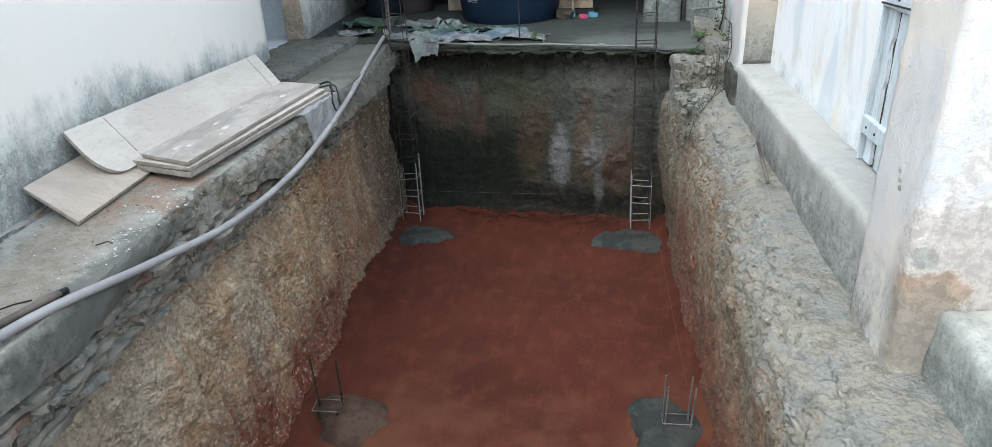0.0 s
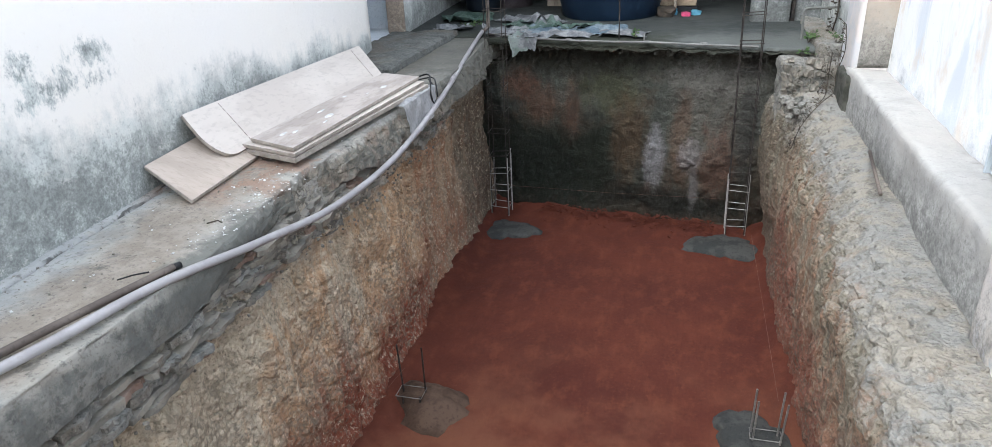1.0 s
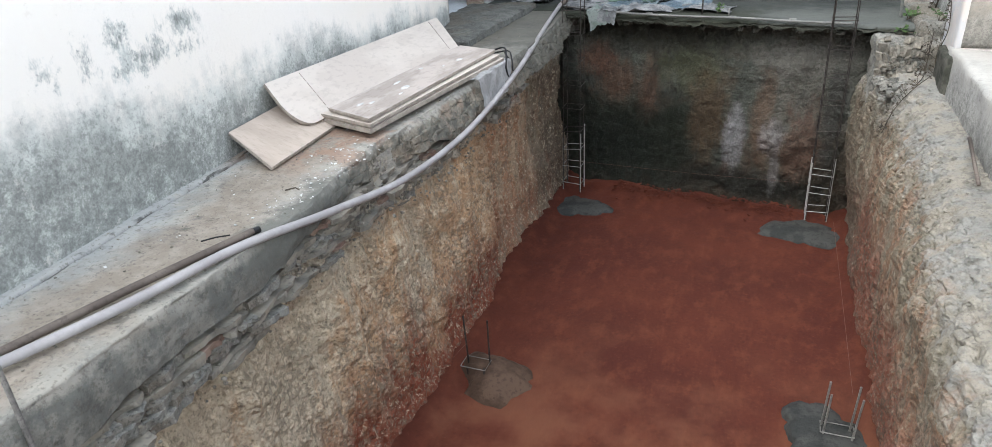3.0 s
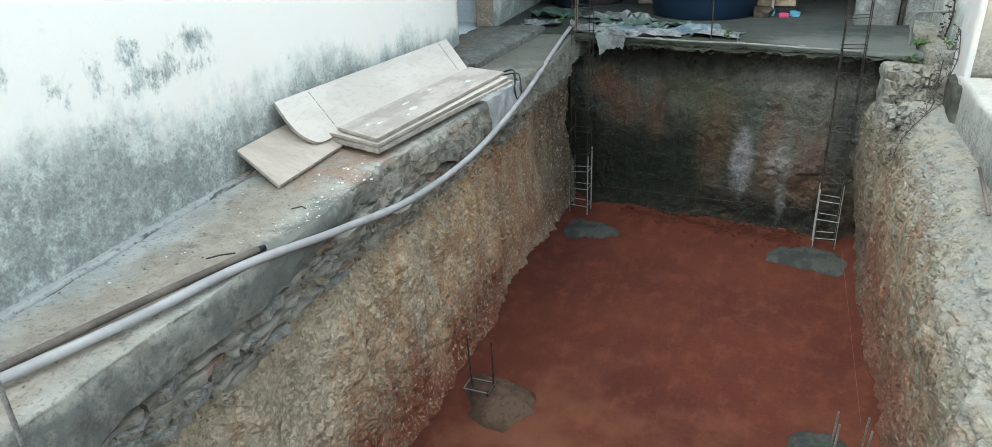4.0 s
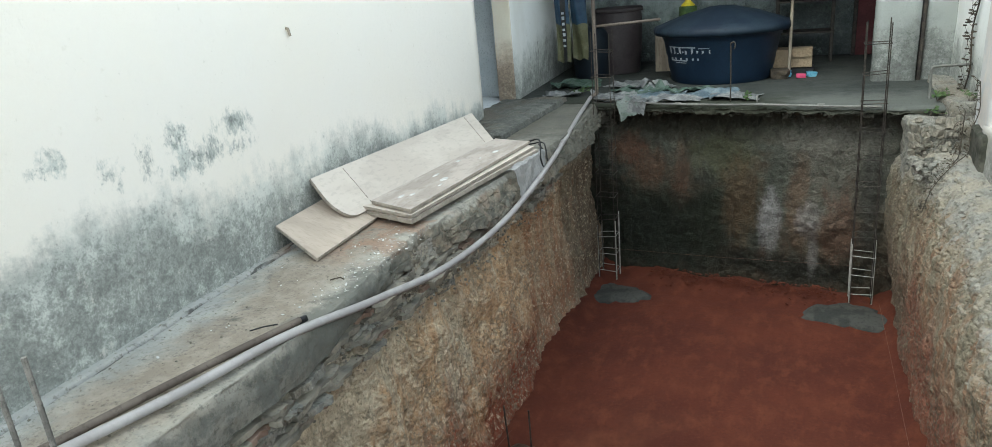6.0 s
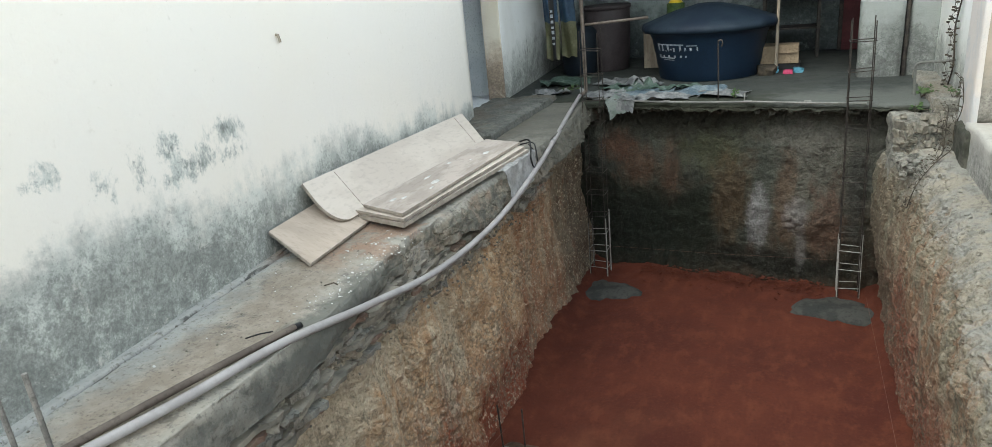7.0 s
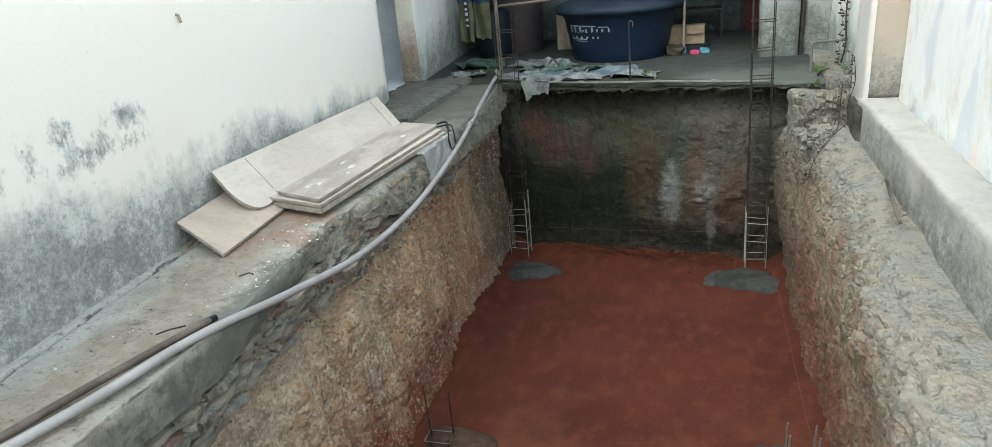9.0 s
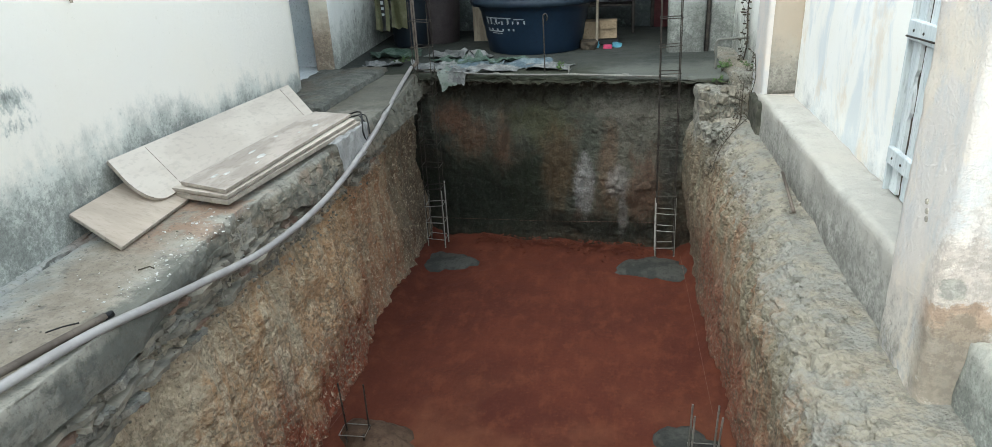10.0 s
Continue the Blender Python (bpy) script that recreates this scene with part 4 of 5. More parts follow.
structure("wall_room_north", box((-4.6, 6.5, 1.3), (-2.72, 6.66, TOP), 0), "interior", "shaded inner wall seen through the doorway", False)
structure("wall_room_west", box((-4.7, 3.0, 1.3), (-4.6, 6.7, TOP), 0), "interior", "shaded inner wall of the house", False)
structure("wall_room_south", box((-4.6, 3.0, 1.3), (-2.56, 3.1, TOP), 0), "interior", "shaded inner wall of the house", False)
structure("floor_room", box((-4.6, 3.1, 1.5), (-2.60, 6.5, 1.635), 0), "interior", "dim concrete floor inside the doorway", False)
structure("ceiling_room", box((-4.7, 2.9, TOP), (-2.1, 6.7, TOP + 0.1), 0), "interior", "plain ceiling of the room", False)
structure("step_door", plaster_block((-2.66, 4.66, 1.5), (-2.02, 6.30, 1.664), 0.034, 0.03, 33), "step", "worn raised concrete doorstep", False)

# ---- right side ----
structure("wall_east", plaster_block((1.24, 2.2, 1.3), (1.45, 5.6, 3.1), 0.008, 0.08, 34), "wall_right", "sunlit whitewashed wall with pale blue patches")
structure("bench", plaster_block((1.02, 2.4, 1.2), (1.26, 5.2, LEVEL), 0.022, 0.028, 35), "bench", "low cement bench along the wall, chipped at its edge")
structure("pillar_near", plaster_block((1.0, 2.06, 1.22), (1.6, 2.46, 3.1), 0.016, 0.035, 36), "pillar", "rough whitewashed pillar with flaking plaster and bare brick")
structure("pillar_far", plaster_block((1.03, 5.1, 1.2), (1.3, 5.55, 3.1), 0.010, 0.05, 37), "pillar", "whitewashed pillar with a brown weathered side")
structure("plinth", plaster_block((0.99, 5.03, 1.2), (1.19, 5.4, 1.58), 0.02, 0.03, 46), "lip", "dark mossy broken plinth of the pillar")
structure("trim_pillar", plaster_block((1.05, 5.092, LEVEL + 0.003), (1.27, 5.11, 3.1), 0.004, 0.04, 45), "brown_plaster", "brown weathered plaster on the pillar front")
structure("wall_east_near", plaster_block((1.30, -1.5, 1.2), (1.6, 2.1, 3.1), 0.008, 0.1, 38), "wall_right", "sunlit whitewashed wall")
structure("bench_near", plaster_block((1.10, -0.5, 1.1), (1.42, 2.08, 1.53), 0.035, 0.035, 39), "bench_mossy", "low mossy cement bench")
structure("wall_low", plaster_block((0.91, 5.62, 1.1), (1.3, 6.9, 1.67), 0.045, 0.03, 40), "rubble", "crumbling low wall with weeds", False)
structure("wall_corner", plaster_block((0.66, 5.50, 1.1), (1.2, 5.84, 1.57), 0.06, 0.025, 48), "rubble", "broken masonry corner under the low wall", False)
structure("wall_east_far", plaster_block((1.09, 5.56, 1.2), (1.45, 9.3, 3.3), 0.012, 0.08, 41), "wall_far", "mottled whitewashed wall with dark mould specks")
structure("wall_patio_stub", plaster_block((0.50, 6.95, 1.55), (0.84, 7.15, 3.3), 0.01, 0.06, 42), "grey_block", "rough grey rendered wall end")
structure("wall_patio_side", plaster_block((0.88, 7.0, 1.55), (1.3, 7.15, 3.3), 0.01, 0.06, 43), "grey_block", "rough grey rendered wall")

# ---- back of the patio and roof ----
structure("wall_north", plaster_block((-2.9, 8.9, 1.3), (1.5, 9.1, TOP), 0.01, 0.12, 44), "wall_dim", "grimy plaster wall at the back of the patio")
# roof taken to be there, out of view; its edge sets the patio's shade
xs = np.linspace(-2.9, 1.5, 130)
P = np.array([np.stack([xs, np.full_like(xs, y), 3.25 + (y - 6.4) * 0.12 + 0.025 * np.sin(xs * 2 * math.pi / 0.18)], -1) for y in (6.72, 7.9, 9.2)])
structure("ceiling_patio", grid_mesh("ceiling_patio", P), "roof", "assumed corrugated roof over the patio, out of view")

# ---- ground behind and around ----
bm = bmesh.new()
for lo, hi in (((-60, -60), (60, PIT_Y0)), ((-60, 9.0), (60, 60)), ((-60, PIT_Y0), (-2.3, 9.0)), ((1.1, PIT_Y0), (60, 9.0))):
    v = [bm.verts.new((x, y, 1.27)) for x, y in ((lo[0], lo[1]), (hi[0], lo[1]), (hi[0], hi[1]), (lo[0], hi[1]))]
    bm.faces.new(v)
bmesh.ops.remove_doubles(bm, verts=bm.verts, dist=0.001)
structure("ground", bm, "ground", "trodden earth round the pit", False)
structure("wall_south", box((-4.5, -6.2, 1.2), (4.5, -6.0, 3.4), 0.01), "wall_dim", "plain yard wall", False)


# ---- reinforcement ----
def rebar_cage(at, size, top, label, pale_to=0.58, lean=(0, 0)):
    root = thing("rebar_cage", label, "rebar cage", "column cages", at)
    w, d = size
    corners = [(-w / 2, -d / 2), (w / 2, -d / 2), (w / 2, d / 2), (-w / 2, d / 2)]
    for i, (x, y) in enumerate(corners):
        h = top - 0.03 * (i % 2)
        upper = [(x + lean[0] * z, y + lean[1] * z, z) for z in np.arange(0.02, h, 0.012)]
        part("bar", tube(upper, 0.0036, 6, ribs=0.0008), "steel", root)
    for i, (x, y) in enumerate(corners):
        h = pale_to + 0.05 * ((i * 7) % 3 - 1)
        s = 1.0 + 0.01 / w
        part("starter_bar", tube([(x * s + lean[0] * z, y * s + 0.011 + lean[1] * z, z) for z in np.arange(0.01, h, 0.012)], 0.006, 6, ribs=0.001), "steel_pale", root, "cement-splashed starter bar")
    z = 0.10
    k = 0
    while z < top - 0.1:
        e = 0.008
        tilt = 0.012 * math.sin(5 * k + at[0])
        loop = [(-w / 2 - e, -d / 2 - e), (w / 2 + e, -d / 2 - e), (w / 2 + e, d / 2 + e), (-w / 2 - e, d / 2 + e), (-w / 2 - e, -d / 2 - e), (-w / 2 + 0.03, -d / 2 - e)]
        part("stirrup", tube([(x + lean[0] * z, y + lean[1] * z, z + tilt * x / w) for x, y in loop], 0.0035, 6), "steel_pale" if z < pale_to - 0.04 else "steel", root)
        z += 0.165 if z < pale_to else 0.21
        k += 1
    return root


rebar_cage((-1.60, 5.94, 0.03), (0.15, 0.13), 2.24, "tall rusty rebar cage standing in a cement footing")
rebar_cage((0.475, 5.86, 0.03), (0.15, 0.12), 2.24, "tall rusty rebar cage beside the eroded bank", lean=(-0.02, -0.085))


def stub(at, bars, label, material):
    root = thing("rebar_stub", label, "rebar", "column stubs", at)
    for x, y, h, lx in bars:
        part("bar", tube([(x + lx * z, y, z) for z in np.arange(-0.03, h, 0.012)], 0.005, 6, ribs=0.001), material, root)
    xs_, ys_ = [b[0] for b in bars], [b[1] for b in bars]
    a, b, c, d = min(xs_) - 0.008, max(xs_) + 0.008, min(ys_) - 0.008, max(ys_) + 0.008
    part("stirrup", tube([(a, c, 0.03), (b, c, 0.03), (b, d, 0.03), (a, d, 0.03), (a, c, 0.03)], 0.003, 6), "steel_grey", root)
    return root


stub((-1.43, 3.20, 0.085), [(-0.085, 0.0, 0.325, -0.04), (0.055, 0.0, 0.325, 0.0), (0.053, -0.09, 0.05, 0), (-0.055, -0.09, 0.04, 0)], "short dark rebar starters in a muddy footing", "steel")
stub((0.525, 3.24, 0.05), [(-0.068, 0.03, 0.30, 0.02), (-0.062, -0.04, 0.28, 0.02), (0.068, 0.03, 0.30, 0.03), (0.075, -0.04, 0.27, 0.05)], "short grey rebar starters in a cement footing", "steel_grey")
near = thing("rebar_stub", "ribbed bare rebar starters standing at the ledge edge", "rebar", "column stubs", (-1.60, 0.85, 1.50))
for x, y, h in ((0.0, 0.0, 0.535), (-0.12, -0.01, 0.56)):
    part("bar", tube([(x, y, z) for z in np.arange(0.0, h, 0.008)], 0.0066, 8, ribs=0.0008), "steel_grey", near)


def footing(at, radius, height, material, label, seed, squash=0.8, mound=False):
    def wave(a, z):
        return 0.16 * math.sin(2 * a + seed) + 0.12 * math.sin(3 * a + 2 * seed) + 0.07 * math.sin(7 * a + seed) + 0.05 * math.sin(13 * a + 3 * seed) + 0.03 * math.sin(19 * a + 5 * seed)
    prof = [(1.06, -0.05), (1.05, 0.0), (1.0, 0.35), (0.92, 0.75), (0.75, 0.95), (0.45, 1.0), (0.2, 1.02), (0.02, 1.0)]
    if mound:
        prof = [(1.35, -0.4), (1.25, -0.05), (1.08, 0.2), (0.92, 0.5), (0.72, 0.82), (0.45, 1.0), (0.2, 1.02), (0.02, 1.0)]
    bm = lathe([(r * radius, z * height) for r, z in prof], (0, 0), 40, wave)
    for v in bm.verts:
        v.co.y *= squash
        p = np.array(v.co)[None] + seed
        v.co.z += 0.012 * float(fbm(p, 0.08, 3, seed)[0]) if v.co.z > 0 else 0
    ob = part("footing", bm, material, soft=True)
    ob.location = at
    return tagged(ob, label, "footing", "column footings")


footing((-1.49, 5.64, 0.0), 0.25, 0.035, "cement", "grey wet cement footing round a rebar cage", 1)
footing((0.39, 5.62, 0.0), 0.27, 0.04, "cement", "grey wet cement footing round a rebar cage", 2)
footing((-1.36, 3.19, 0.0), 0.2, 0.09, "mud", "muddy brown cement footing round short rebar", 3, 0.9, True)
footing((0.475, 3.25, 0.0), 0.22, 0.06, "cement", "grey wet cement footing round short rebar", 4, 0.9)


def line(name, pts, r, material, label, category):
    return tagged(part(name, tube(pts, r, 5), material), label, category)


line("string", [(0.59, 5.6, 0.14), (0.575, 4.5, 0.24), (0.56, 3.2, 0.34)], 0.0010, "string", "thin builder's string stretched along the pit", "string")
line("string", [(-1.6, 5.86, 0.355), (-0.6, 5.84, 0.345), (0.38, 5.8, 0.365)], 0.0008, "string", "thin builder's string stretched before the rear bank", "string")
line("string", [(-1.46, 3.13, 0.30), (-1.56, 2.4, 0.30), (-1.6, 1.5, 0.30)], 0.0008, "string", "thin builder's string stretched along the pit", "string")

# ---- hose and pipes ----
hose = thing("hose", "long grey plastic pipe sagging over the ledge", "pipe")
part("pipe", tube(curve_points([(-1.93, 0.55, 1.655), (-1.77, 1.03, 1.652), (-1.69, 1.32, 1.648), (-1.625, 1.7, 1.635), (-1.575, 2.2, 1.55), (-1.555, 2.8, 1.455), (-1.55, 3.55, 1.445), (-1.565, 4.4, 1.55),
                                (-1.68, 5.4, 1.63), (-1.80, 6.25, 1.655)]), 0.0165, 12), "hose", hose, soft=True)
part("joint", tube([(-1.597, 4.72, 1.583), (-1.607, 4.80, 1.590)], 0.019, 12), "hose", hose, soft=True)
riser = thing("water_pipe", "dirty brown riser pipe at the patio corner", "pipe")
part("pipe", tube(curve_points([(-1.80, 6.25, 1.655), (-1.765, 6.31, 1.68), (-1.762, 6.32, 1.75), (-1.765, 6.32, 2.3), (-1.775, 6.33, 3.22)]), 0.017, 12), "brown_pipe", riser, soft=True)
part("crossbar", tube([(-1.77, 6.34, 2.265), (-1.2, 6.42, 2.29)], 0.012, 10), "brown_pipe", riser, soft=True)
tagged(part("water_pipe", tube(curve_points([(-1.86, 0.95, 1.648), (-1.755, 1.39, 1.646), (-1.645, 1.80, 1.643)]), 0.0135, 12), "brown_pipe", soft=True), "short dirty brown pipe lying on the ledge", "pipe")
part("socket", tube([(-1.650, 1.78, 1.643), (-1.637, 1.825, 1.640)], 0.0125, 12), "black", bpy.data.objects["water_pipe.001"], "black pipe socket", soft=True)
lip = thing("water_pipe", "thin grey water pipe along the patio edge", "pipe")
part("pipe", tube(curve_points([(-1.74, 6.16, 1.655), (-1.2, 6.0, 1.638), (-0.7, 5.935, 1.632), (-0.3, 5.885, 1.637), (0.1, 5.84, 1.63), (0.5, 5.79, 1.628)]), 0.0085, 10), "pipe_grey", lip, soft=True)
for x in (-0.98, -0.33, 0.1):
    part("joint", tube([(x - 0.025, rear_y(x) - 0.006, 1.638), (x + 0.025, rear_y(x) - 0.012, 1.637)], 0.011, 10), "pipe_grey", lip, soft=True)
part("riser", tube([(-0.36, 5.90, 1.64), (-0.36, 5.91, 1.70)], 0.007, 8), "pipe_grey", lip, soft=True)
elbow = thing("water_pipe", "grey elbow pipe on the low wall", "pipe")
part("pipe", tube(curve_points([(0.838, 6.10, 1.60), (0.83, 6.10, 1.80), (0.832, 6.10, 1.842), (0.85, 6.105, 1.858), (0.92, 6.12, 1.862), (1.09, 6.15, 1.865)]), 0.0105, 10), "pipe_grey", elbow, soft=True)


# ---- boards on the ledge ----
def edged(ob):
    """Gives the narrow sides of a board the colour of cut plies."""
    ob.data.materials.append(M["ply_edge"])
    for p in ob.data.polygons:
        p.material_index = 0 if abs(p.normal.z) > 0.75 else 1
    return ob


def board(name, corners, thick, material, label, group="shuttering boards"):
    root = thing(name, label, "board", group)
    edged(part("panel", slab(corners, thick), material, root))
    return root


board("plywood_board", [(-2.255, 2.445, 1.742), (-1.963, 2.341, 1.641), (-2.0, 2.91, 1.641), (-2.29, 3.01, 1.745)], 0.018, "ply_tan", "bare tan plywood offcut leaning on the wall foot")
# long panel with one rounded corner, leaning on the wall
lo0, lo1, hi1, hi0 = Vector((-2.054, 2.690, 1.681)), Vector((-2.035, 4.55, 1.650)), Vector((-2.41, 5.0, 1.765)), Vector((-2.268, 2.765, 1.876))


def on_panel(u, v):
    return (lo0.lerp(lo1, u)).lerp(hi0.lerp(hi1, u), v)


def sprung_board(thick, rounding=0.62, reach=0.075, nu=28, nv=14):
    """A thin board sprung out of flat, one lower corner cut round."""
    bm = bmesh.new()
    up = (lo1 - lo0).cross(hi0 - lo0).normalized()
    up = up if up.z > 0 else -up
    layers = []
    for lift in (0, -thick):
        grid = []
        for a in range(nv + 1):
            v = (a / nv) ** 1.5
            u0 = reach * (1 - math.sqrt(max(0.0, 1 - (1 - v / rounding) ** 2))) if v < rounding else 0.0
            grid.append([bm.verts.new(on_panel(u0 + (1 - u0) * b / nu, v) + up * lift) for b in range(nu + 1)])
        layers.append(grid)
    top, low = layers
    for a in range(nv):
        for b in range(nu):
            bm.faces.new((top[a][b], top[a][b + 1], top[a + 1][b + 1], top[a + 1][b]))
            bm.faces.new((low[a][b], low[a + 1][b], low[a + 1][b + 1], low[a][b + 1]))
    for a in range(nv):
        bm.faces.new((top[a][0], top[a + 1][0], low[a + 1][0], low[a][0]))
        bm.faces.new((top[a][nu], low[a][nu], low[a + 1][nu], top[a + 1][nu]))
    for b in range(nu):
        bm.faces.new((top[0][b], low[0][b], low[0][b + 1], top[0][b + 1]))
        bm.faces.new((top[nv][b], top[nv][b + 1], low[nv][b + 1], low[nv][b]))
    bmesh.ops.recalc_face_normals(bm, faces=bm.faces)
    return bm, up


root = thing("plywood_board", "long plywood panel with a rounded corner leaning on the wall", "board", "shuttering boards")
bm, up = sprung_board(0.016)
panel = part("panel", bm, "ply", root)
panel.data.materials.append(M["ply_edge"])
for f in panel.data.polygons:
    f.material_index = 0 if abs(f.normal.dot(up)) > 0.6 else 1
for f0, f1 in ((0.15, 0.13), (0.93, 0.92)):
    for k in range(9):
        v0 = 0.1 + 0.095 * k
        v1 = v0 + 0.05 + 0.02 * (k % 3)
        part("seam", tube([on_panel(f0 + (f1 - f0) * v, v) + up * 0.0008 for v in (v0, (v0 + v1) / 2, v1)], 0.0026, 5), "ply_edge", root, "dark stapled seam")
z = 1.722
board("plywood_board", [(-2.036, 2.922, z), (-1.745, 2.812, z), (-1.652, 4.248, z), (-1.93, 4.325, z)], 0.018, "ply_dusty", "cement-dusted plywood strip with white smears on a stack")
for k, (f, g, lx, ly) in enumerate(((0.09, 0.42, 0.012, 0.045), (0.13, 0.55, 0.010, 0.035), (0.34, 0.62, 0.020, 0.055), (0.37, 0.30, 0.010, 0.05), (0.58, 0.2, 0.012, 0.03), (0.78, 0.62, 0.018, 0.04), (0.27, 0.75, 0.008, 0.03), (0.66, 0.55, 0.006, 0.02))):
    a, b = Vector((-2.036, 2.922, z)).lerp(Vector((-1.93, 4.325, z)), f), Vector((-1.745, 2.812, z)).lerp(Vector((-1.652, 4.248, z)), f)
    sm = part("smear", shard((lx * 2, ly * 1.6, 0.003), 300 + k, 9), "flake", bpy.data.objects["plywood_board.002"], "dried white smear")
    sm.location = a.lerp(b, g) + Vector((0, 0, 0.001))
z = 1.698
board("plywood_board", [(-2.075, 2.90, z), (-1.735, 2.80, z), (-1.612, 4.22, z), (-1.87, 4.30, z)], 0.017, "ply", "weathered plywood strip in the middle of a stack")
z = 1.674
board("plywood_board", [(-2.105, 2.91, z), (-1.738, 2.80, z), (-1.592, 4.24, z), (-1.86, 4.30, z)], 0.024, "ply", "thick pale plank at the bottom of a stack")
for f in (0.06, 0.5, 0.94):
    a, b = Vector((-1.99, 2.9, 0)).lerp(Vector((-1.86, 4.26, 0)), f), Vector((-1.83, 2.85, 0)).lerp(Vector((-1.70, 4.19, 0)), f)
    part("spacer", slab([(a.x, a.y, 1.651), (b.x, b.y, 1.651), (b.x, b.y + 0.05, 1.651), (a.x, a.y + 0.05, 1.651)], 0.034), "ply_edge", bpy.data.objects["plywood_board.004"], "dirty wooden spacer")


# ---- water tank ----
tank = thing("water_tank", "round dark blue plastic water tank with a domed lid", "water tank", at=(-0.80, 7.44, LEVEL))
prof = [(0.46, 0.0), (0.475, 0.015), (0.49, 0.12), (0.496, 0.13), (0.512, 0.25), (0.52, 0.26), (0.545, 0.40), (0.555, 0.41), (0.575, 0.46), (0.60, 0.465), (0.60, 0.48), (0.02, 0.48)]
part("body", lathe(prof, (0, 0), 64), "tank", tank, soft=True)
part("lid", lathe([(0.60, 0.475), (0.635, 0.46), (0.64, 0.50), (0.625, 0.53), (0.52, 0.57), (0.34, 0.635), (0.17, 0.675), (0.12, 0.69), (0.02, 0.695)], (0, 0), 64,
                  lambda a, z: 0.014 * math.sin(16 * a)), "tank_lid", tank, "dusty domed lid", soft=True)
# pale printed band, its worn outline broken by plain dark bars
marks = [(-146, -109, 0.352, 0.364), (-146, -121, 0.226, 0.237), (-146, -142.5, 0.237, 0.352), (-138, -122, 0.208, 0.215)]
marks += [(a, a + w, 0.237, top) for a, w, top in ((-138.3, 2.6, 0.352), (-130.0, 2.8, 0.352), (-121.9, 2.4, 0.33), (-114.1, 2.2, 0.352), (-108.2, 1.8, 0.33))]
marks += [(a, a + w, z0, z1) for a, w, z0, z1 in ((-141.8, 3.0, 0.285, 0.302), (-134.1, 3.0, 0.285, 0.302), (-125.7, 2.4, 0.306, 0.322), (-106, 11.0, 0.345, 0.354), (-102.6, 2.0, 0.275, 0.33), (-95.6, 1.4, 0.295, 0.335))]
for a0, a1, z0, z1 in marks:
    bm = bmesh.new()
    n = 5
    vs = []
    for k in range(n + 1):
        a = radians(a0 + (a1 - a0) * k / n)
        vs.append([bm.verts.new(((0.512 + (z - 0.25) * 0.215 + 0.004) * math.cos(a), (0.512 + (z - 0.25) * 0.215 + 0.004) * math.sin(a), z)) for z in (z0, z1)])
    for p, q in zip(vs, vs[1:]):
        bm.faces.new((p[0], q[0], q[1], p[1]))
    part("print", bm, "print", tank, "worn white print")


# ---- things at the back of the patio ----
def crumpled(name, centre, size, material, label, seed, turn=0.0, category="plastic sheet", group="litter on the patio", drop=None, height=0.05):
    """A crumpled sheet lying on the slab; drop(x, y) lets it hang over an edge."""
    n = 26
    u, v = np.meshgrid(np.linspace(-0.5, 0.5, n), np.linspace(-0.5, 0.5, n), indexing="ij")
    Q = np.stack([u, v, np.zeros_like(u)], -1) + seed * 3.1
    edge = 1 + 0.25 * fbm(Q, 0.35, 3, seed)
    x, y = u * size[0] * edge, v * size[1] * edge
    z = height * (np.abs(fbm(Q, 0.4, 4, seed + 3)) * 1.6 + 0.1) * (0.6 + 0.8 * value_noise(Q * 2, seed + 5) ** 2)
    c, s = math.cos(turn), math.sin(turn)
    P = np.stack([centre[0] + c * x - s * y, centre[1] + s * x + c * y, centre[2] + z], -1)
    if drop:
        P = drop(P)
    me = grid_mesh(name, P)
    me.polygons.foreach_set("use_smooth", [False] * len(me.polygons))
    ob = obj(name, me, material)
    return tagged(ob, label, category, group)


z0 = LEVEL + 0.004
for i, (x, y, w, d, m, lab, a) in enumerate([
        (-1.58, 6.32, 0.42, 0.34, "sheet", "crumpled white plastic sheet on the patio edge", 0.4),
        (-1.22, 6.42, 0.44, 0.36, "sheet_blue", "faded blue plastic sheet beside the tank", -0.3),
        (-1.10, 6.18, 0.56, 0.28, "sheet", "torn white sack on the patio edge", 0.15),
        (-0.82, 6.38, 0.52, 0.34, "sheet_blue", "crumpled bluish sack before the tank", 0.1),
        (-0.55, 6.26, 0.40, 0.28, "sheet", "flattened dusty white sack", -0.1),
        (-1.42, 6.66, 0.46, 0.40, "sheet_green", "dull green tarpaulin on the patio floor", 0.6),
        (-1.55, 6.98, 0.50, 0.40, "sheet", "grey dusty sheet near the barrel", -0.6),
        (-2.14, 6.46, 0.34, 0.18, "sheet", "white plastic scrap beside the doorstep", 0.3),
        (-1.30, 6.82, 0.26, 0.20, "sheet", "small white plastic scrap", 0.9),
        (-0.98, 6.62, 0.36, 0.26, "sheet_green", "dull folded tarpaulin before the tank", 0.3),
        (-2.18, 7.10, 0.50, 0.46, "sheet_green", "dark green tarpaulin below the hanging sacks", 0.2)]):
    crumpled("plastic_sheet", (x, y, z0 + 0.003), (w, d), m, lab, 5 + i, a, height=0.09 if m == "sheet_green" else 0.08)


def over_edge(P):
    out = P.copy()
    past = np.clip(rear_y(P[..., 0]) - P[..., 1], 0, None)
    out[..., 1] = np.where(past > 0, rear_y(P[..., 0]) - 0.015 - 0.1 * past, P[..., 1])
    out[..., 2] = P[..., 2] - 0.95 * past
    return out


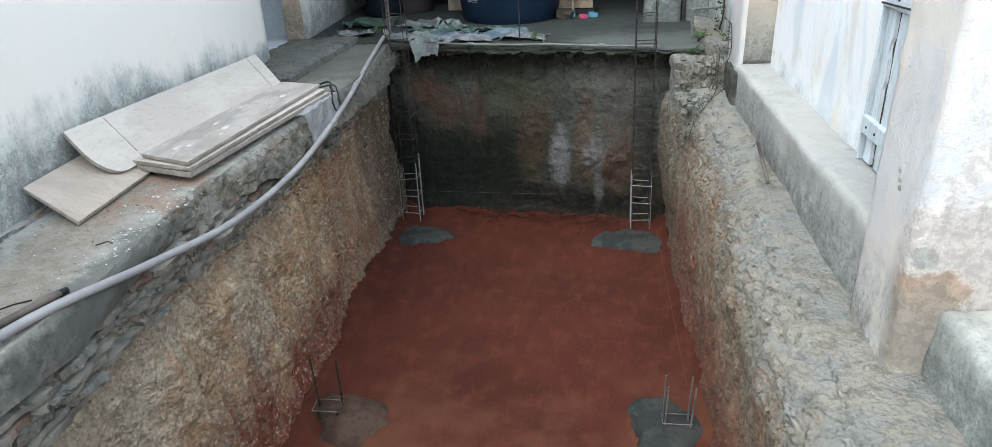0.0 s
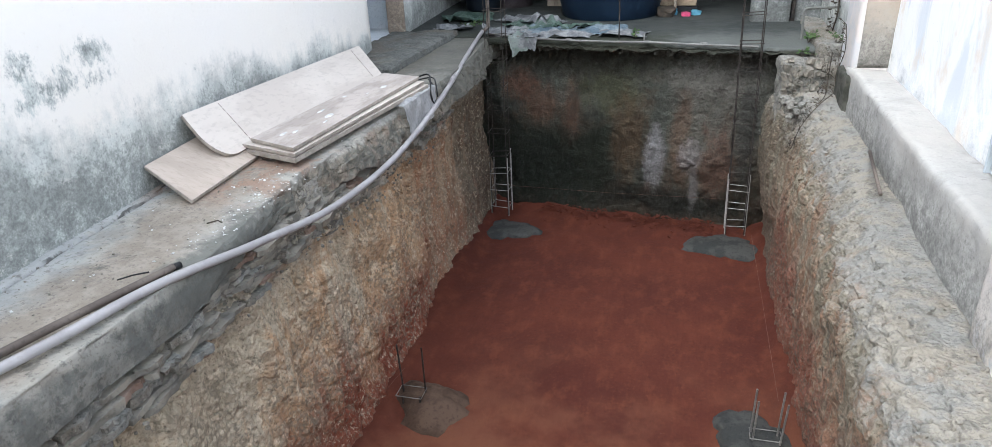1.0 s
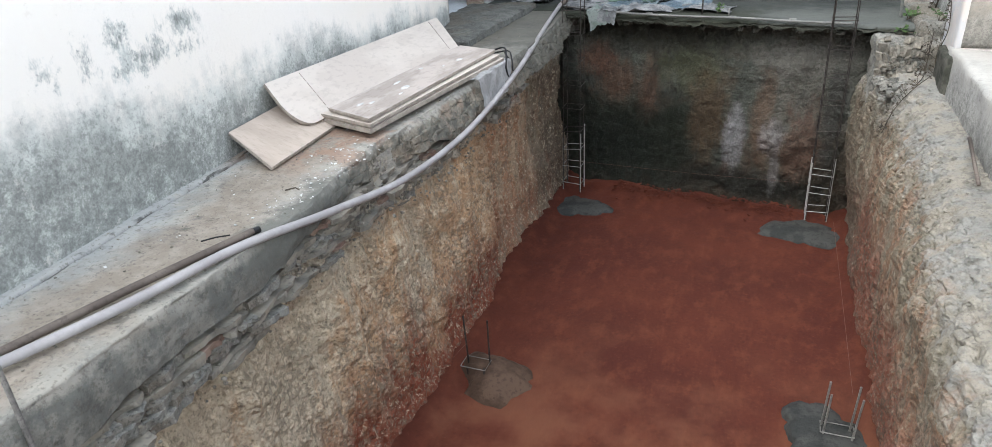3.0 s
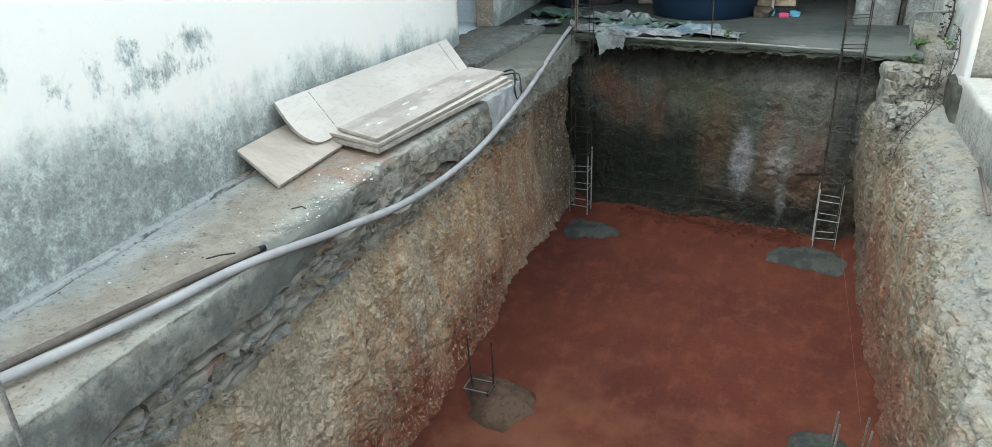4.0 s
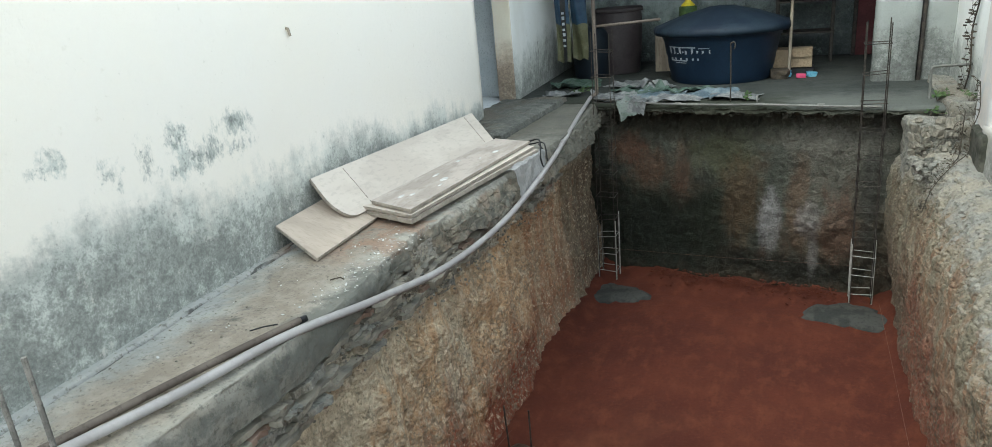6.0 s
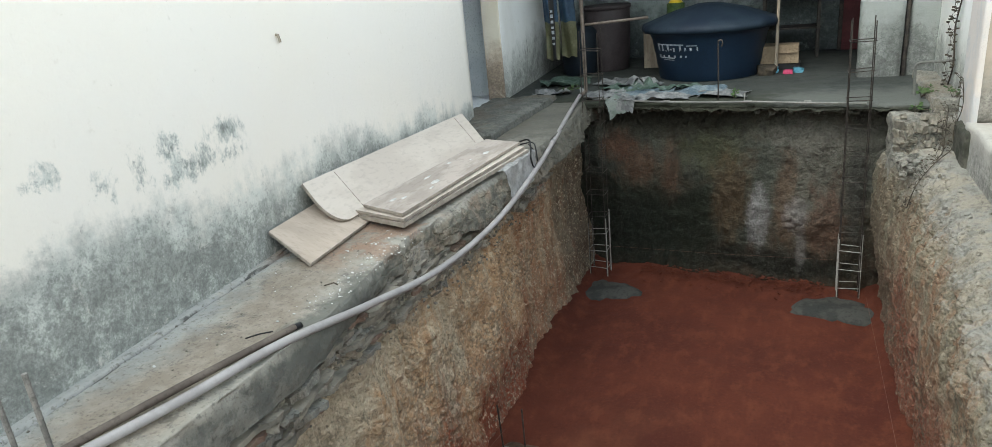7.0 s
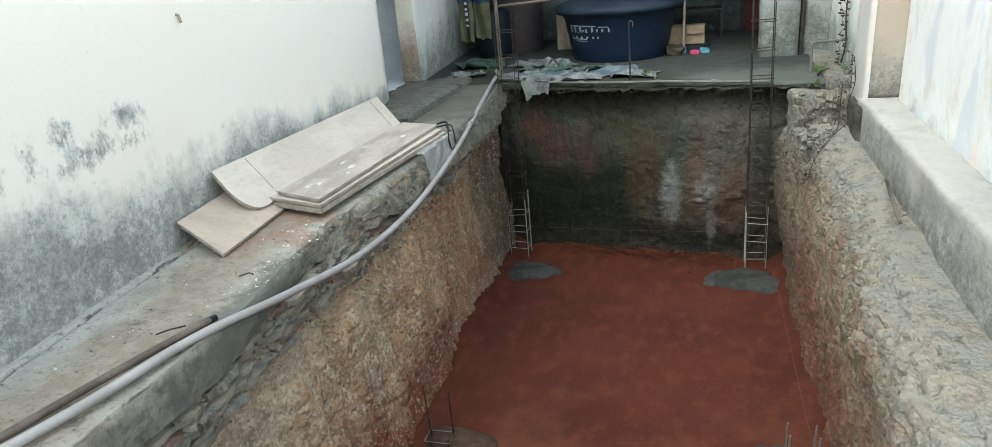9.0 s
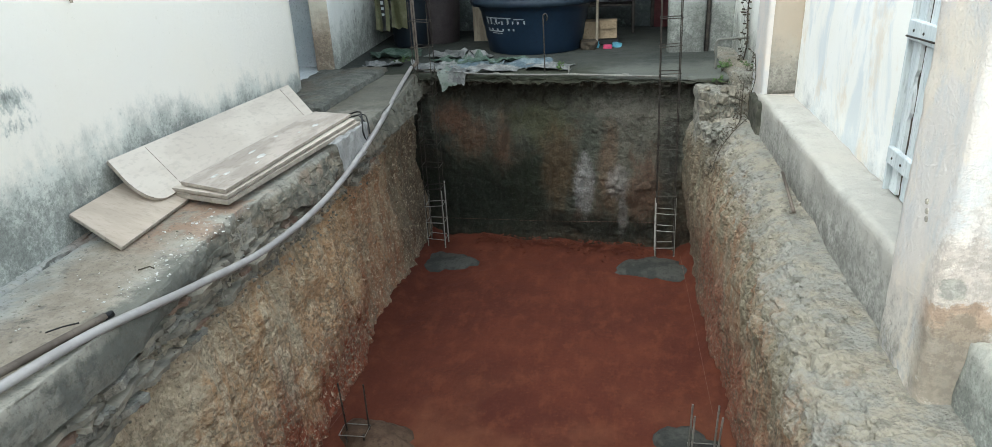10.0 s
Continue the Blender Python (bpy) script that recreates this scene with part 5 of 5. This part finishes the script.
crumpled("plastic_sheet", (-1.42, 6.02, z0 + 0.012), (0.16, 0.24), "sheet_pale", "pale green plastic hanging over the patio edge", 31, 0.25, drop=over_edge)
crumpled("plastic_sheet", (-1.33, 6.02, z0 + 0.018), (0.16, 0.2), "sheet", "white torn plastic hanging over the patio edge", 33, -0.2, drop=over_edge)

barrel = thing("barrel", "maroon plastic barrel with a lid ring", "barrel", at=(-1.96, 8.05, LEVEL))
part("body", lathe([(0.22, 0.0), (0.23, 0.02), (0.25, 0.3), (0.255, 0.55), (0.25, 0.68), (0.235, 0.70), (0.02, 0.70)], (0, 0), 40), "barrel", barrel, soft=True)
part("rim", lathe([(0.25, 0.66), (0.268, 0.665), (0.268, 0.70), (0.25, 0.71), (0.22, 0.705)], (0, 0), 40), "barrel", barrel, soft=True)
drum = thing("barrel", "dark blue plastic drum half hidden by sacks", "barrel", at=(-2.2, 7.75, LEVEL))
part("body", lathe([(0.16, 0.0), (0.19, 0.03), (0.2, 0.25), (0.19, 0.46), (0.13, 0.53), (0.05, 0.55)], (0, 0), 36), "drum", drum, soft=True)

for y, x0, w, top, blue in ((7.30, -2.44, 0.15, 2.95, 2.25), (7.50, -2.33, 0.17, 2.9, 2.23)):
    sack = thing("printed_sack", "hanging printed plastic sack, blue above and yellowed below", "sack", "hanging sacks")
    n = 21
    u, v = np.meshgrid(np.linspace(0, 1, n), np.linspace(0, 1, n), indexing="ij")
    P = np.stack([x0 + w * u + 0.004 * np.sin(v * 5 + y), y - 0.02 + 0.025 * np.sin(u * 6 + v * 4) + 0.012 * np.sin(v * 9), 1.85 + (top - 1.85) * v + 0.012 * np.sin(u * 9 + y) * (1 - v)], -1)
    obj("bag", grid_mesh("bag", P), "yellow_bag", sack)
    Q = P[:, int(round((blue - 1.85) / (top - 1.85) * 20)):].copy()
    Q[..., 1] -= 0.005
    obj("band", grid_mesh("band", Q), "navy_bag", sack, "blue printed upper half")
    part("rope", tube([(x0 + w / 2, y - 0.01, top - 0.02), (x0 + w / 2, y, 3.36)], 0.005, 6), "wood", sack)
    if w > 0.16:
        continue
    Q = P[10:17].copy()
    Q[..., 1] -= 0.009
    obj("stripe", grid_mesh("stripe", Q), "black", sack, "black upright stripe")
    # plain bars for print that cannot be read
    for k in range(7):
        q = P[13, 3 + k]
        part("print", box((q[0] - 0.014, q[1] - 0.017, q[2] - 0.012), (q[0] + 0.014, q[1] - 0.014, q[2] + 0.010 + 0.006 * (k % 3)), 0), "print", sack, "worn white print bar")

carton = thing("cardboard_box", "open brown cardboard box behind the tank", "box", at=(-0.10, 7.62, LEVEL))
part("body", box((-0.22, -0.12, 0.07), (0.13, 0.12, 0.24), 0.004), "card", carton)
part("flap", box((-0.05, -0.145, 0.17), (0.12, -0.125, 0.25), 0.002), "card", carton)
part("base", box((-0.24, -0.1, 0.0), (0.15, 0.12, 0.07), 0.01), "black", carton, "dark crate under the box")
stick = tagged(part("wooden_post", tube([(-0.17, 7.42, LEVEL), (-0.165, 7.42, 2.6), (-0.16, 7.43, 3.36)], 0.014, 8), "wood"), "thin wooden roof post beside the tank", "post")
for i, (x, y, r, m, lab) in enumerate([(-0.06, 7.30, 0.036, "pink", "crumpled pink plastic scrap on the patio floor"), (0.03, 7.38, 0.042, "cyan", "light blue plastic tub on the patio floor"), (-0.20, 7.40, 0.05, "cyan", "light blue plastic scrap"),
                                       (-0.26, 7.28, 0.08, "twig", "heap of dry brown leaves on the patio floor")]):
    bm = lump((r * 2.2, r * 1.6, r * 1.2), 50 + i, 3)
    ob = part("scrap", bm, m)
    ob.location = (x, y, LEVEL + r * 0.55)
    tagged(ob, lab, "litter", "litter on the patio")
jug = thing("jug", "yellow plastic jug with a green label behind the tank", "jug", at=(-1.20, 8.0, 2.05))
part("body", lathe([(0.06, 0.0), (0.085, 0.03), (0.09, 0.2), (0.07, 0.26), (0.03, 0.30), (0.03, 0.33), (0.005, 0.335)], (0, 0), 24), "yellow", jug, soft=True)
part("label", lathe([(0.0905, 0.14), (0.092, 0.15), (0.092, 0.24), (0.08, 0.25)], (0, 0), 24), "leaf", jug, "green label", soft=True)
shelf = thing("wooden_crate", "stacked wooden crates at the back wall", "crate", at=(-1.25, 8.2, LEVEL))
part("body", box((-0.3, -0.2, 0.0), (0.3, 0.25, 0.42), 0.008), "wood", shelf)
rack = thing("rack", "dark steel rack with papers at the back wall", "rack", at=(-0.05, 8.5, LEVEL))
for x in (-0.28, 0.26):
    for y in (-0.14, 0.14):
        part("leg", box((x - 0.015, y - 0.015, 0), (x + 0.015, y + 0.015, 1.3), 0.002), "steel", rack)
for z in (0.30, 0.62, 1.0):
    part("shelf", box((-0.30, -0.16, z), (0.28, 0.16, z + 0.02), 0.002), "steel", rack)
for i, z in enumerate((0.53, 0.56, 0.59)):
    part("paper", box((-0.22 + 0.03 * i, -0.13, z - 0.24 + 0.33 - 0.0), (0.14, 0.1, z - 0.24 + 0.35), 0.002), "sheet", rack, "stack of pale papers")
door = thing("metal_door", "maroon painted metal door at the back", "door", at=(0.52, 8.84, LEVEL))
part("leaf", box((-0.06, -0.02, 0.0), (0.35, 0.02, 2.05), 0.004), "red_door", door)
part("frame", box((-0.10, -0.03, 0.0), (-0.06, 0.03, 2.1), 0.004), "steel", door)
part("handle", box((-0.02, -0.06, 0.95), (0.01, -0.02, 1.08), 0.004), "steel_grey", door)

stake = thing("wire_stake", "thin bent wire stake at the patio edge", "stake", at=(-0.575, 6.06, LEVEL))
part("wire", tube(curve_points([(0, 0, 0), (0.0, 0, 0.2), (-0.005, 0, 0.45), (0.0, 0, 0.48), (0.02, 0, 0.485), (0.03, 0, 0.46), (0.02, 0, 0.43)]), 0.006, 6), "steel", stake, soft=True)
post2 = tagged(part("post", box((0.845, 6.98, 1.6), (0.875, 7.02, 3.3), 0.003), "steel"), "dark vertical steel post between two walls", "post")


# ---- weeds and twigs ----
def weed(at, count, reach, label, seed, upright=0.6, leaf=0.03):
    rnd = random.Random(seed)
    root = thing("weed", label, "weed", "weeds", at)
    for k in range(max(4, count // 7)):
        a, r = rnd.uniform(0, 6.28), rnd.uniform(0.3, 1.0) * reach
        tip = Vector((math.cos(a) * r, math.sin(a) * r, upright * rnd.uniform(0.4, 1.1) * reach))
        mid = tip * 0.5 + Vector((0, 0, 0.12 * reach))
        part("stem", tube([(0, 0, 0), mid, tip], 0.0022, 4), "twig", root)
        bm = bmesh.new()
        for q in range(7):
            p = mid.lerp(tip, rnd.uniform(-0.4, 1.0))
            b, s = rnd.uniform(0, 6.28), leaf * rnd.uniform(0.6, 1.3)
            d = Vector((math.cos(b), math.sin(b), rnd.uniform(-0.2, 0.8))).normalized() * s
            w = d.orthogonal().normalized() * s * 0.28
            vs = [bm.verts.new(p + o) for o in (Vector(), d * 0.5 + w, d, d * 0.5 - w + Vector((0, 0, 0.002)))]
            bm.faces.new(vs)
        part("leaf", bm, "leaf", root)["kind"] = "stuff"
    return root


weed((0.87, 5.98, 1.625), 60, 0.13, "low green weed on the crumbling wall", 1)
weed((0.80, 5.72, 1.57), 28, 0.09, "low green weed on the crumbling wall", 2)
weed((-0.46, 6.10, 1.625), 28, 0.07, "small weed at the patio edge", 3, 1.1)
weed((1.03, 5.75, 1.66), 21, 0.12, "small weed at the foot of the pillar", 4)
weed((-2.0, 6.55, 1.62), 35, 0.12, "small dark green weed beside the riser pipe", 5)


def vine(at, pts, label, seed, size=1.0, count=26):
    rnd = random.Random(seed)
    root = thing("dry_vine", label, "vine", "dry vines", at)
    line_ = curve_points(pts, 0.02)
    part("stem", tube(line_, 0.003 * size, 5), "twig", root)
    for k in range(count):
        p = Vector(line_[rnd.randrange(len(line_))])
        q = p + Vector((rnd.uniform(-0.05, 0.0), rnd.uniform(-0.06, 0.06) * size, rnd.uniform(-0.07, 0.07) * size))
        part("twig", tube([p, (p + q) / 2 + Vector((-0.01, 0, 0.01)), q], 0.0018, 4), "twig", root)
        bm = lump((0.012 * size, 0.014 * size, 0.006 * size), seed + k, 1)
        bmesh.ops.translate(bm, verts=bm.verts, vec=q)
        part("leaf", bm, "twig", root)
    return root


vine((0, 0, 0), [(1.075, 6.25, 1.66), (1.07, 6.1, 1.85), (1.072, 6.2, 2.1), (1.07, 6.05, 2.35), (1.07, 6.1, 2.6)], "dry brown creeper on the grey wall", 3, 1.9, 40)
vine((0, 0, 0), [(1.015, 5.35, 1.35), (1.0, 5.42, 1.5), (1.01, 5.3, 1.7), (1.02, 5.45, 1.85)], "dry dark creeper on the pillar foot", 9)
vine((0, 0, 0), [(0.97, 5.25, 1.42), (0.86, 5.12, 1.36), (0.76, 5.02, 1.25), (0.70, 4.92, 1.12)], "dead roots hanging down the bank", 15)
vine((0, 0, 0), [(0.96, 5.45, 1.66), (0.95, 5.40, 1.50), (0.93, 5.30, 1.40), (0.87, 5.15, 1.37)], "dead roots on the rubble", 21)

# ---- plank door in the right wall ----
pd = thing("plank_door", "old pale blue plank door with two battens", "door", at=(1.205, 3.17, LEVEL))
for i, (y0, y1) in enumerate(((0.0, -0.105), (-0.125, -0.235), (-0.258, -0.37), (-0.385, -0.53))):
    bm = bmesh.new()
    rows_ = []
    for q in range(63):
        z = 0.012 + 1.85 * q / 62
        a, b = (0.010 + 0.016 * chance(np.array(i * 3.0 + e), np.array(float(q // 2)), 4) ** 3 + 0.004 * chance(np.array(i * 5.0 + e), np.array(float(q)), 7) for e in (1, 2))
        rows_.append([bm.verts.new((x, y, z)) for x, y in ((0.012, y0 - a), (0.012, y1 + b), (0.027, y1 + b), (0.027, y0 - a))])
    for p, q in zip(rows_, rows_[1:]):
        for c in range(4):
            bm.faces.new((p[c], p[(c + 1) % 4], q[(c + 1) % 4], q[c]))
    bm.faces.new(rows_[0][::-1])
    bm.faces.new(rows_[-1])
    bmesh.ops.recalc_face_normals(bm, faces=bm.faces)
    part("plank", bm, "plank_blue", pd)
# added dark sheet that gives the plank gaps their shade
part("backing", box((0.028, -0.535, 0.0), (0.033, 0.018, 1.86), 0), "twig", pd, "dark sheet standing in for shade in the gaps")
part("batten", box((-0.010, -0.52, 0.13), (0.015, 0.015, 0.205), 0.004), "plank_blue", pd)
part("batten", box((-0.010, -0.52, 0.66), (0.015, 0.015, 0.74), 0.004), "plank_blue", pd)
for zz in (0.165, 0.70):
    for yy in (-0.05, -0.15):
        part("nail", lathe([(0.006, -0.004), (0.006, 0.002), (0.002, 0.004)], (0, 0), 8), "steel", pd).matrix_local = pose(-0.011, yy, zz, 0, -90, 0)
part("jamb", box((0.0, 0.02, 0.0), (0.03, 0.034, 1.9), 0.003), "plank_blue", pd, "faded wooden jamb")

# ---- things on the ledge ----
def over_ledge(P):
    out = P.copy()
    past = np.clip(P[..., 0] + 1.60, 0, None)
    out[..., 0] = np.where(past > 0, -1.585 + 0.12 * past + 0.02 * fbm(P, 0.12, 3, 47), P[..., 0])
    out[..., 2] = P[..., 2] - 1.0 * past
    return out


crumpled("plastic_film", (-1.57, 4.06, 1.650), (0.34, 0.52), "film", "cloudy plastic film hanging from under the boards", 41, 0.1, "plastic film", "", over_ledge, 0.03)
cord = thing("cord", "loops of black cord at the end of the boards", "cord")
part("loop", tube(curve_points([(-1.80, 4.42, 1.65), (-1.66, 4.40, 1.70), (-1.60, 4.30, 1.69), (-1.575, 4.22, 1.62), (-1.57, 4.26, 1.54), (-1.60, 4.36, 1.62), (-1.66, 4.43, 1.66)]), 0.006, 6), "black", cord, soft=True)
part("loop", tube(curve_points([(-1.75, 4.47, 1.645), (-1.64, 4.44, 1.67), (-1.58, 4.34, 1.66), (-1.565, 4.32, 1.57)]), 0.005, 6), "black", cord, soft=True)
tagged(part("wire_scrap", tube([(-1.79, 1.70, 1.633), (-1.755, 1.735, 1.636), (-1.722, 1.77, 1.632)], 0.0028, 5), "black"), "short black wire scrap on the ledge", "wire")
tagged(part("wire_scrap", tube([(-1.77, 2.16, 1.632), (-1.74, 2.19, 1.634), (-1.715, 2.18, 1.632)], 0.003, 5), "twig"), "thin twig on the ledge", "twig")
tagged(part("wall_peg", tube([(wall_x(2.81) - 0.02, 2.81, 2.605), (wall_x(2.81) + 0.012, 2.81, 2.60), (wall_x(2.81) + 0.016, 2.812, 2.565)], 0.007, 8), "wood"), "dark peg stub in the pale wall", "peg")
rod = tagged(part("steel_rod", tube([(0.912, 3.47, 1.395), (0.985, 4.10, 1.395)], 0.009, 10), "brown_pipe", soft=True), "rusty rod lying on the earth shelf", "rod")


# ---- small broken pieces, joined where nobody could count them ----
def scatter(name, label, category, material, places, sizes, seed, flat=0.5, rough=1, angular=False):
    rnd = random.Random(seed)
    base = []
    for k in range(6):
        bm = shard((1.2, 1.2, 1.0), seed + k, 6) if angular else lump((1, 1, 1), seed + k, rough)
        bm.verts.index_update()
        base.append(([tuple(v.co) for v in bm.verts], [tuple(v.index for v in f.verts) for f in bm.faces]))
        bm.free()
    V, F = [], []
    for p in places:
        vs, fs = base[rnd.randrange(6)]
        s = sizes(rnd)
        m = pose(0, 0, 0, rnd.uniform(-25, 25), rnd.uniform(-25, 25), rnd.uniform(0, 360)).to_3x3()
        o = len(V)
        for v in vs:
            w = m @ Vector((v[0] * s * rnd.uniform(0.9, 1.1), v[1] * s * 0.75, v[2] * s * flat))
            V.append((p[0] + w.x, p[1] + w.y, p[2] + w.z))
        F += [tuple(i + o for i in f) for f in fs]
    me = bpy.data.meshes.new(name)
    me.from_pydata(V, [], F)
    ob = obj(name, me, material)
    return tagged(ob, label, category, kind="stuff")


rnd = random.Random(7)
flakes = []
while len(flakes) < 190:
    c = rnd.choice(((-1.74, 2.62, 0.07, 0.2), (-1.70, 2.42, 0.06, 0.18), (-1.68, 2.2, 0.05, 0.2), (-1.85, 2.1, 0.15, 0.4), (-1.78, 2.7, 0.08, 0.2)))
    x, y = rnd.gauss(c[0], c[2]), rnd.gauss(c[1], c[3])
    if wall_x(y) + 0.03 < x < -1.63 and 0.9 < y < 5:
        flakes.append((x, y, LEVEL + 0.004))
scatter("paint_flakes", "white paint flakes strewn on the ledge", "flakes", "flake", flakes, lambda r: r.choice((0.003, 0.004, 0.005, 0.006, 0.008, 0.012)), 3, 0.25, 0)
grit = []
while len(grit) < 240:
    y = rnd.uniform(0.9, 5.2)
    x = rnd.uniform(wall_x(y) + 0.02, -1.63)
    grit.append((x, y, LEVEL + 0.003))
scatter("grit", "grey grit and dirt crumbs on the ledge", "grit", "brick", grit, lambda r: r.uniform(0.003, 0.009), 4, 0.6, 0)
clods = []
while len(clods) < 520:
    x = rnd.uniform(-1.25, 0.3)
    y = rear_y(x) + 0.12 - abs(rnd.gauss(0, 0.10))
    clods.append((x, y, 0.03 + 0.06 * max(0, 1 - (rear_y(x) + 0.12 - y) / 0.25)))
scatter("clods", "loose red clods at the foot of the rear bank", "soil clods", "floor", clods, lambda r: r.choice((0.008, 0.011, 0.015, 0.02, 0.028)), 5, 0.32, 1, True)
crumbs = [(rnd.uniform(-1.5, 0.62), rnd.uniform(1.0, 5.8), 0.006) for _ in range(160)]
scatter("crumbs", "small red crumbs on the pit floor", "soil crumbs", "floor", crumbs, lambda r: r.uniform(0.004, 0.012), 6, 0.5, 0)
stones_at = []
H, W = EAST.shape[:2]
top_rows = [i for i in range(H) if 0.68 < EAST[i, W // 2, 0] < 1.06 and EAST[i, W // 2, 2] > 1.05]
while len(stones_at) < 1500:
    p = EAST[rnd.choice(top_rows), rnd.randrange(20, W - 10)]
    stones_at.append(tuple(p))
scatter("rubble", "loose grey rubble on the eroded bank", "rubble", "bank_right", stones_at, lambda r: r.choice((0.003, 0.004, 0.006, 0.008, 0.012, 0.018, 0.03)), 8, 0.6, 1, True)
spill = [(rnd.uniform(0.68, 0.98), rnd.uniform(5.15, 5.5), 1.30 + rnd.uniform(-0.04, 0.05)) for _ in range(90)]
scatter("rubble", "broken mortar lumps on the crumbling corner", "rubble", "rubble", spill, lambda r: r.uniform(0.02, 0.08), 9, 0.6, 2, True)

# ---- broken brickwork under the ledge ----
def flag(length, height, depth, seed):
    """A broken piece of slab lying flat: ragged front, split ends."""
    rnd = random.Random(seed)
    bm = bmesh.new()
    rings = []
    n = 7
    for k in range(n + 1):
        y = length * (k / n - 0.5) + (rnd.uniform(-0.1, 0.1) * length / n)
        front = depth / 2 - (rnd.uniform(0, 0.25) if k in (0, n) else rnd.uniform(0, 0.16)) * depth
        up, down = height * rnd.uniform(0.36, 0.55), height * rnd.uniform(-0.55, -0.36)
        ring = [(front - rnd.uniform(0, 0.008), up), (front - rnd.uniform(0, 0.008), down), (-depth / 2, -0.45 * height), (-depth / 2, 0.45 * height)]
        rings.append([bm.verts.new((x, y + rnd.uniform(-0.006, 0.006), z)) for x, z in ring])
    for a, b in zip(rings, rings[1:]):
        for k in range(4):
            bm.faces.new((a[k], a[(k + 1) % 4], b[(k + 1) % 4], b[k]))
    bm.faces.new(rings[0])
    bm.faces.new(rings[-1][::-1])
    bmesh.ops.recalc_face_normals(bm, faces=bm.faces)
    return bm


west = bpy.data.objects["wall_pit_west"]
shapes = []
for k in range(16):
    bm = flag((0.09, 0.13, 0.18, 0.25)[k % 4], (0.022, 0.028, 0.036)[k % 3], 0.13, 90 + k)
    me = bpy.data.meshes.new("brick")
    bm.to_mesh(me)
    bm.free()
    me.materials.append(M["brick_red" if k in (9, 12) else "brick" if k % 2 else "rubble"])
    shapes.append(me)
rnd = random.Random(21)
for course in range(7):
    y = 0.6 + 0.07 * (course % 3)
    while y < 4.7:
        k = rnd.randrange(16)
        length = (0.09, 0.13, 0.18, 0.25)[k % 4]
        deep = 5.2 + 2.4 * float(fbm(np.array([[y + length / 2, 0, 3.0]]), 0.35, 2, 61)[0]) - 2.0 * float(smooth(3.0, 3.8, y))
        z = float(band_foot(np.array(y + length / 2))) - 0.022 - 0.033 * course
        if course < deep and rnd.random() < 0.93:
            ob = obj("brick", shapes[k], "brick", west)
            ob.matrix_basis = pose(-1.668 - 0.003 * course + rnd.uniform(-0.022, 0.018) - 0.03 * float(smooth(2.1, 2.5, y) * smooth(4.2, 3.5, y)), y + length / 2, z + rnd.uniform(-0.008, 0.008),
                                   rnd.uniform(-3, 6), rnd.uniform(-5, 12), rnd.uniform(-11, 11)) @ Matrix.Diagonal((rnd.uniform(0.8, 1.1), 1, rnd.uniform(0.8, 1.25), 1))
        y += length * rnd.uniform(0.9, 1.05)
bits = []
for k in range(420):
    y = rnd.uniform(0.7, 4.4)
    bits.append((-1.645 + rnd.uniform(-0.03, 0.02), y, float(band_foot(np.array(y))) - rnd.uniform(0.0, 0.24)))
scatter("rubble", "crumbled mortar between the broken courses", "rubble", "brick", bits, lambda r: r.choice((0.006, 0.009, 0.013, 0.018)), 12, 0.6, 1, True)
# masonry of the crumbling corner
low = bpy.data.objects["wall_corner"]
corner = []
for k in range(10):
    bm = shard((0.13, 0.11, 0.05 + 0.012 * (k % 4)), 190 + k, 5 + k % 4)
    me = bpy.data.meshes.new("stone")
    bm.to_mesh(me)
    bm.free()
    me.materials.append(M["brick"])
    corner.append(me)
for k in range(130):
    z = 1.26 + 0.33 * rnd.random()
    ob = obj("stone", corner[k % 10], "brick", low)
    ob.matrix_basis = pose(rnd.uniform(0.67, 0.99), 5.50 + 0.14 * (z - 1.35) + rnd.uniform(-0.05, 0.03), z, rnd.uniform(-30, 30), rnd.uniform(-30, 30), rnd.uniform(0, 180)) @ Matrix.Diagonal((rnd.uniform(0.2, 0.6), rnd.uniform(0.2, 0.55), rnd.uniform(0.35, 0.9), 1))
# chips high on the pillar's side
pil = bpy.data.objects["pillar_near"]
for dy, dz in ((0.0, 0.0), (-0.012, -0.028), (-0.02, -0.052)):
    bm = lump((0.016, 0.016, 0.018), 61, 2)
    bmesh.ops.translate(bm, verts=bm.verts, vec=(0.998, 2.25 + dy, 1.915 + dz))
    part("dent", bm, "brown_plaster", pil, "small brown dent")

# broken chunks along the patio's edge
pat = bpy.data.objects["patio"]
chunks = []
for k in range(4):
    bm = shard((0.10, 0.11, 0.03), 130 + k, 6 + k % 3)
    me = bpy.data.meshes.new("chunk")
    bm.to_mesh(me)
    bm.free()
    chunks.append(me)
for k in range(46):
    x = -1.7 + 2.3 * k / 45 + rnd.uniform(-0.02, 0.02)
    ob = obj("chunk", chunks[k % 4], "lip", pat)
    ob.matrix_basis = pose(x, float(rear_y(x)) + rnd.uniform(0.06, 0.10), LEVEL - rnd.uniform(0.05, 0.085), rnd.uniform(-15, 15), rnd.uniform(-15, 15), rnd.uniform(60, 120)) @ Matrix.Diagonal((rnd.uniform(0.5, 0.8), rnd.uniform(0.3, 0.9), rnd.uniform(0.7, 1.5), 1))
# thin dark rod stuck on the right wall
tagged(part("wall_rod", tube([(1.185, 3.162, 2.295), (1.185, 2.881, 2.306)], 0.004, 8), "steel", soft=True), "thin dark rod fixed to the whitewashed wall", "rod")
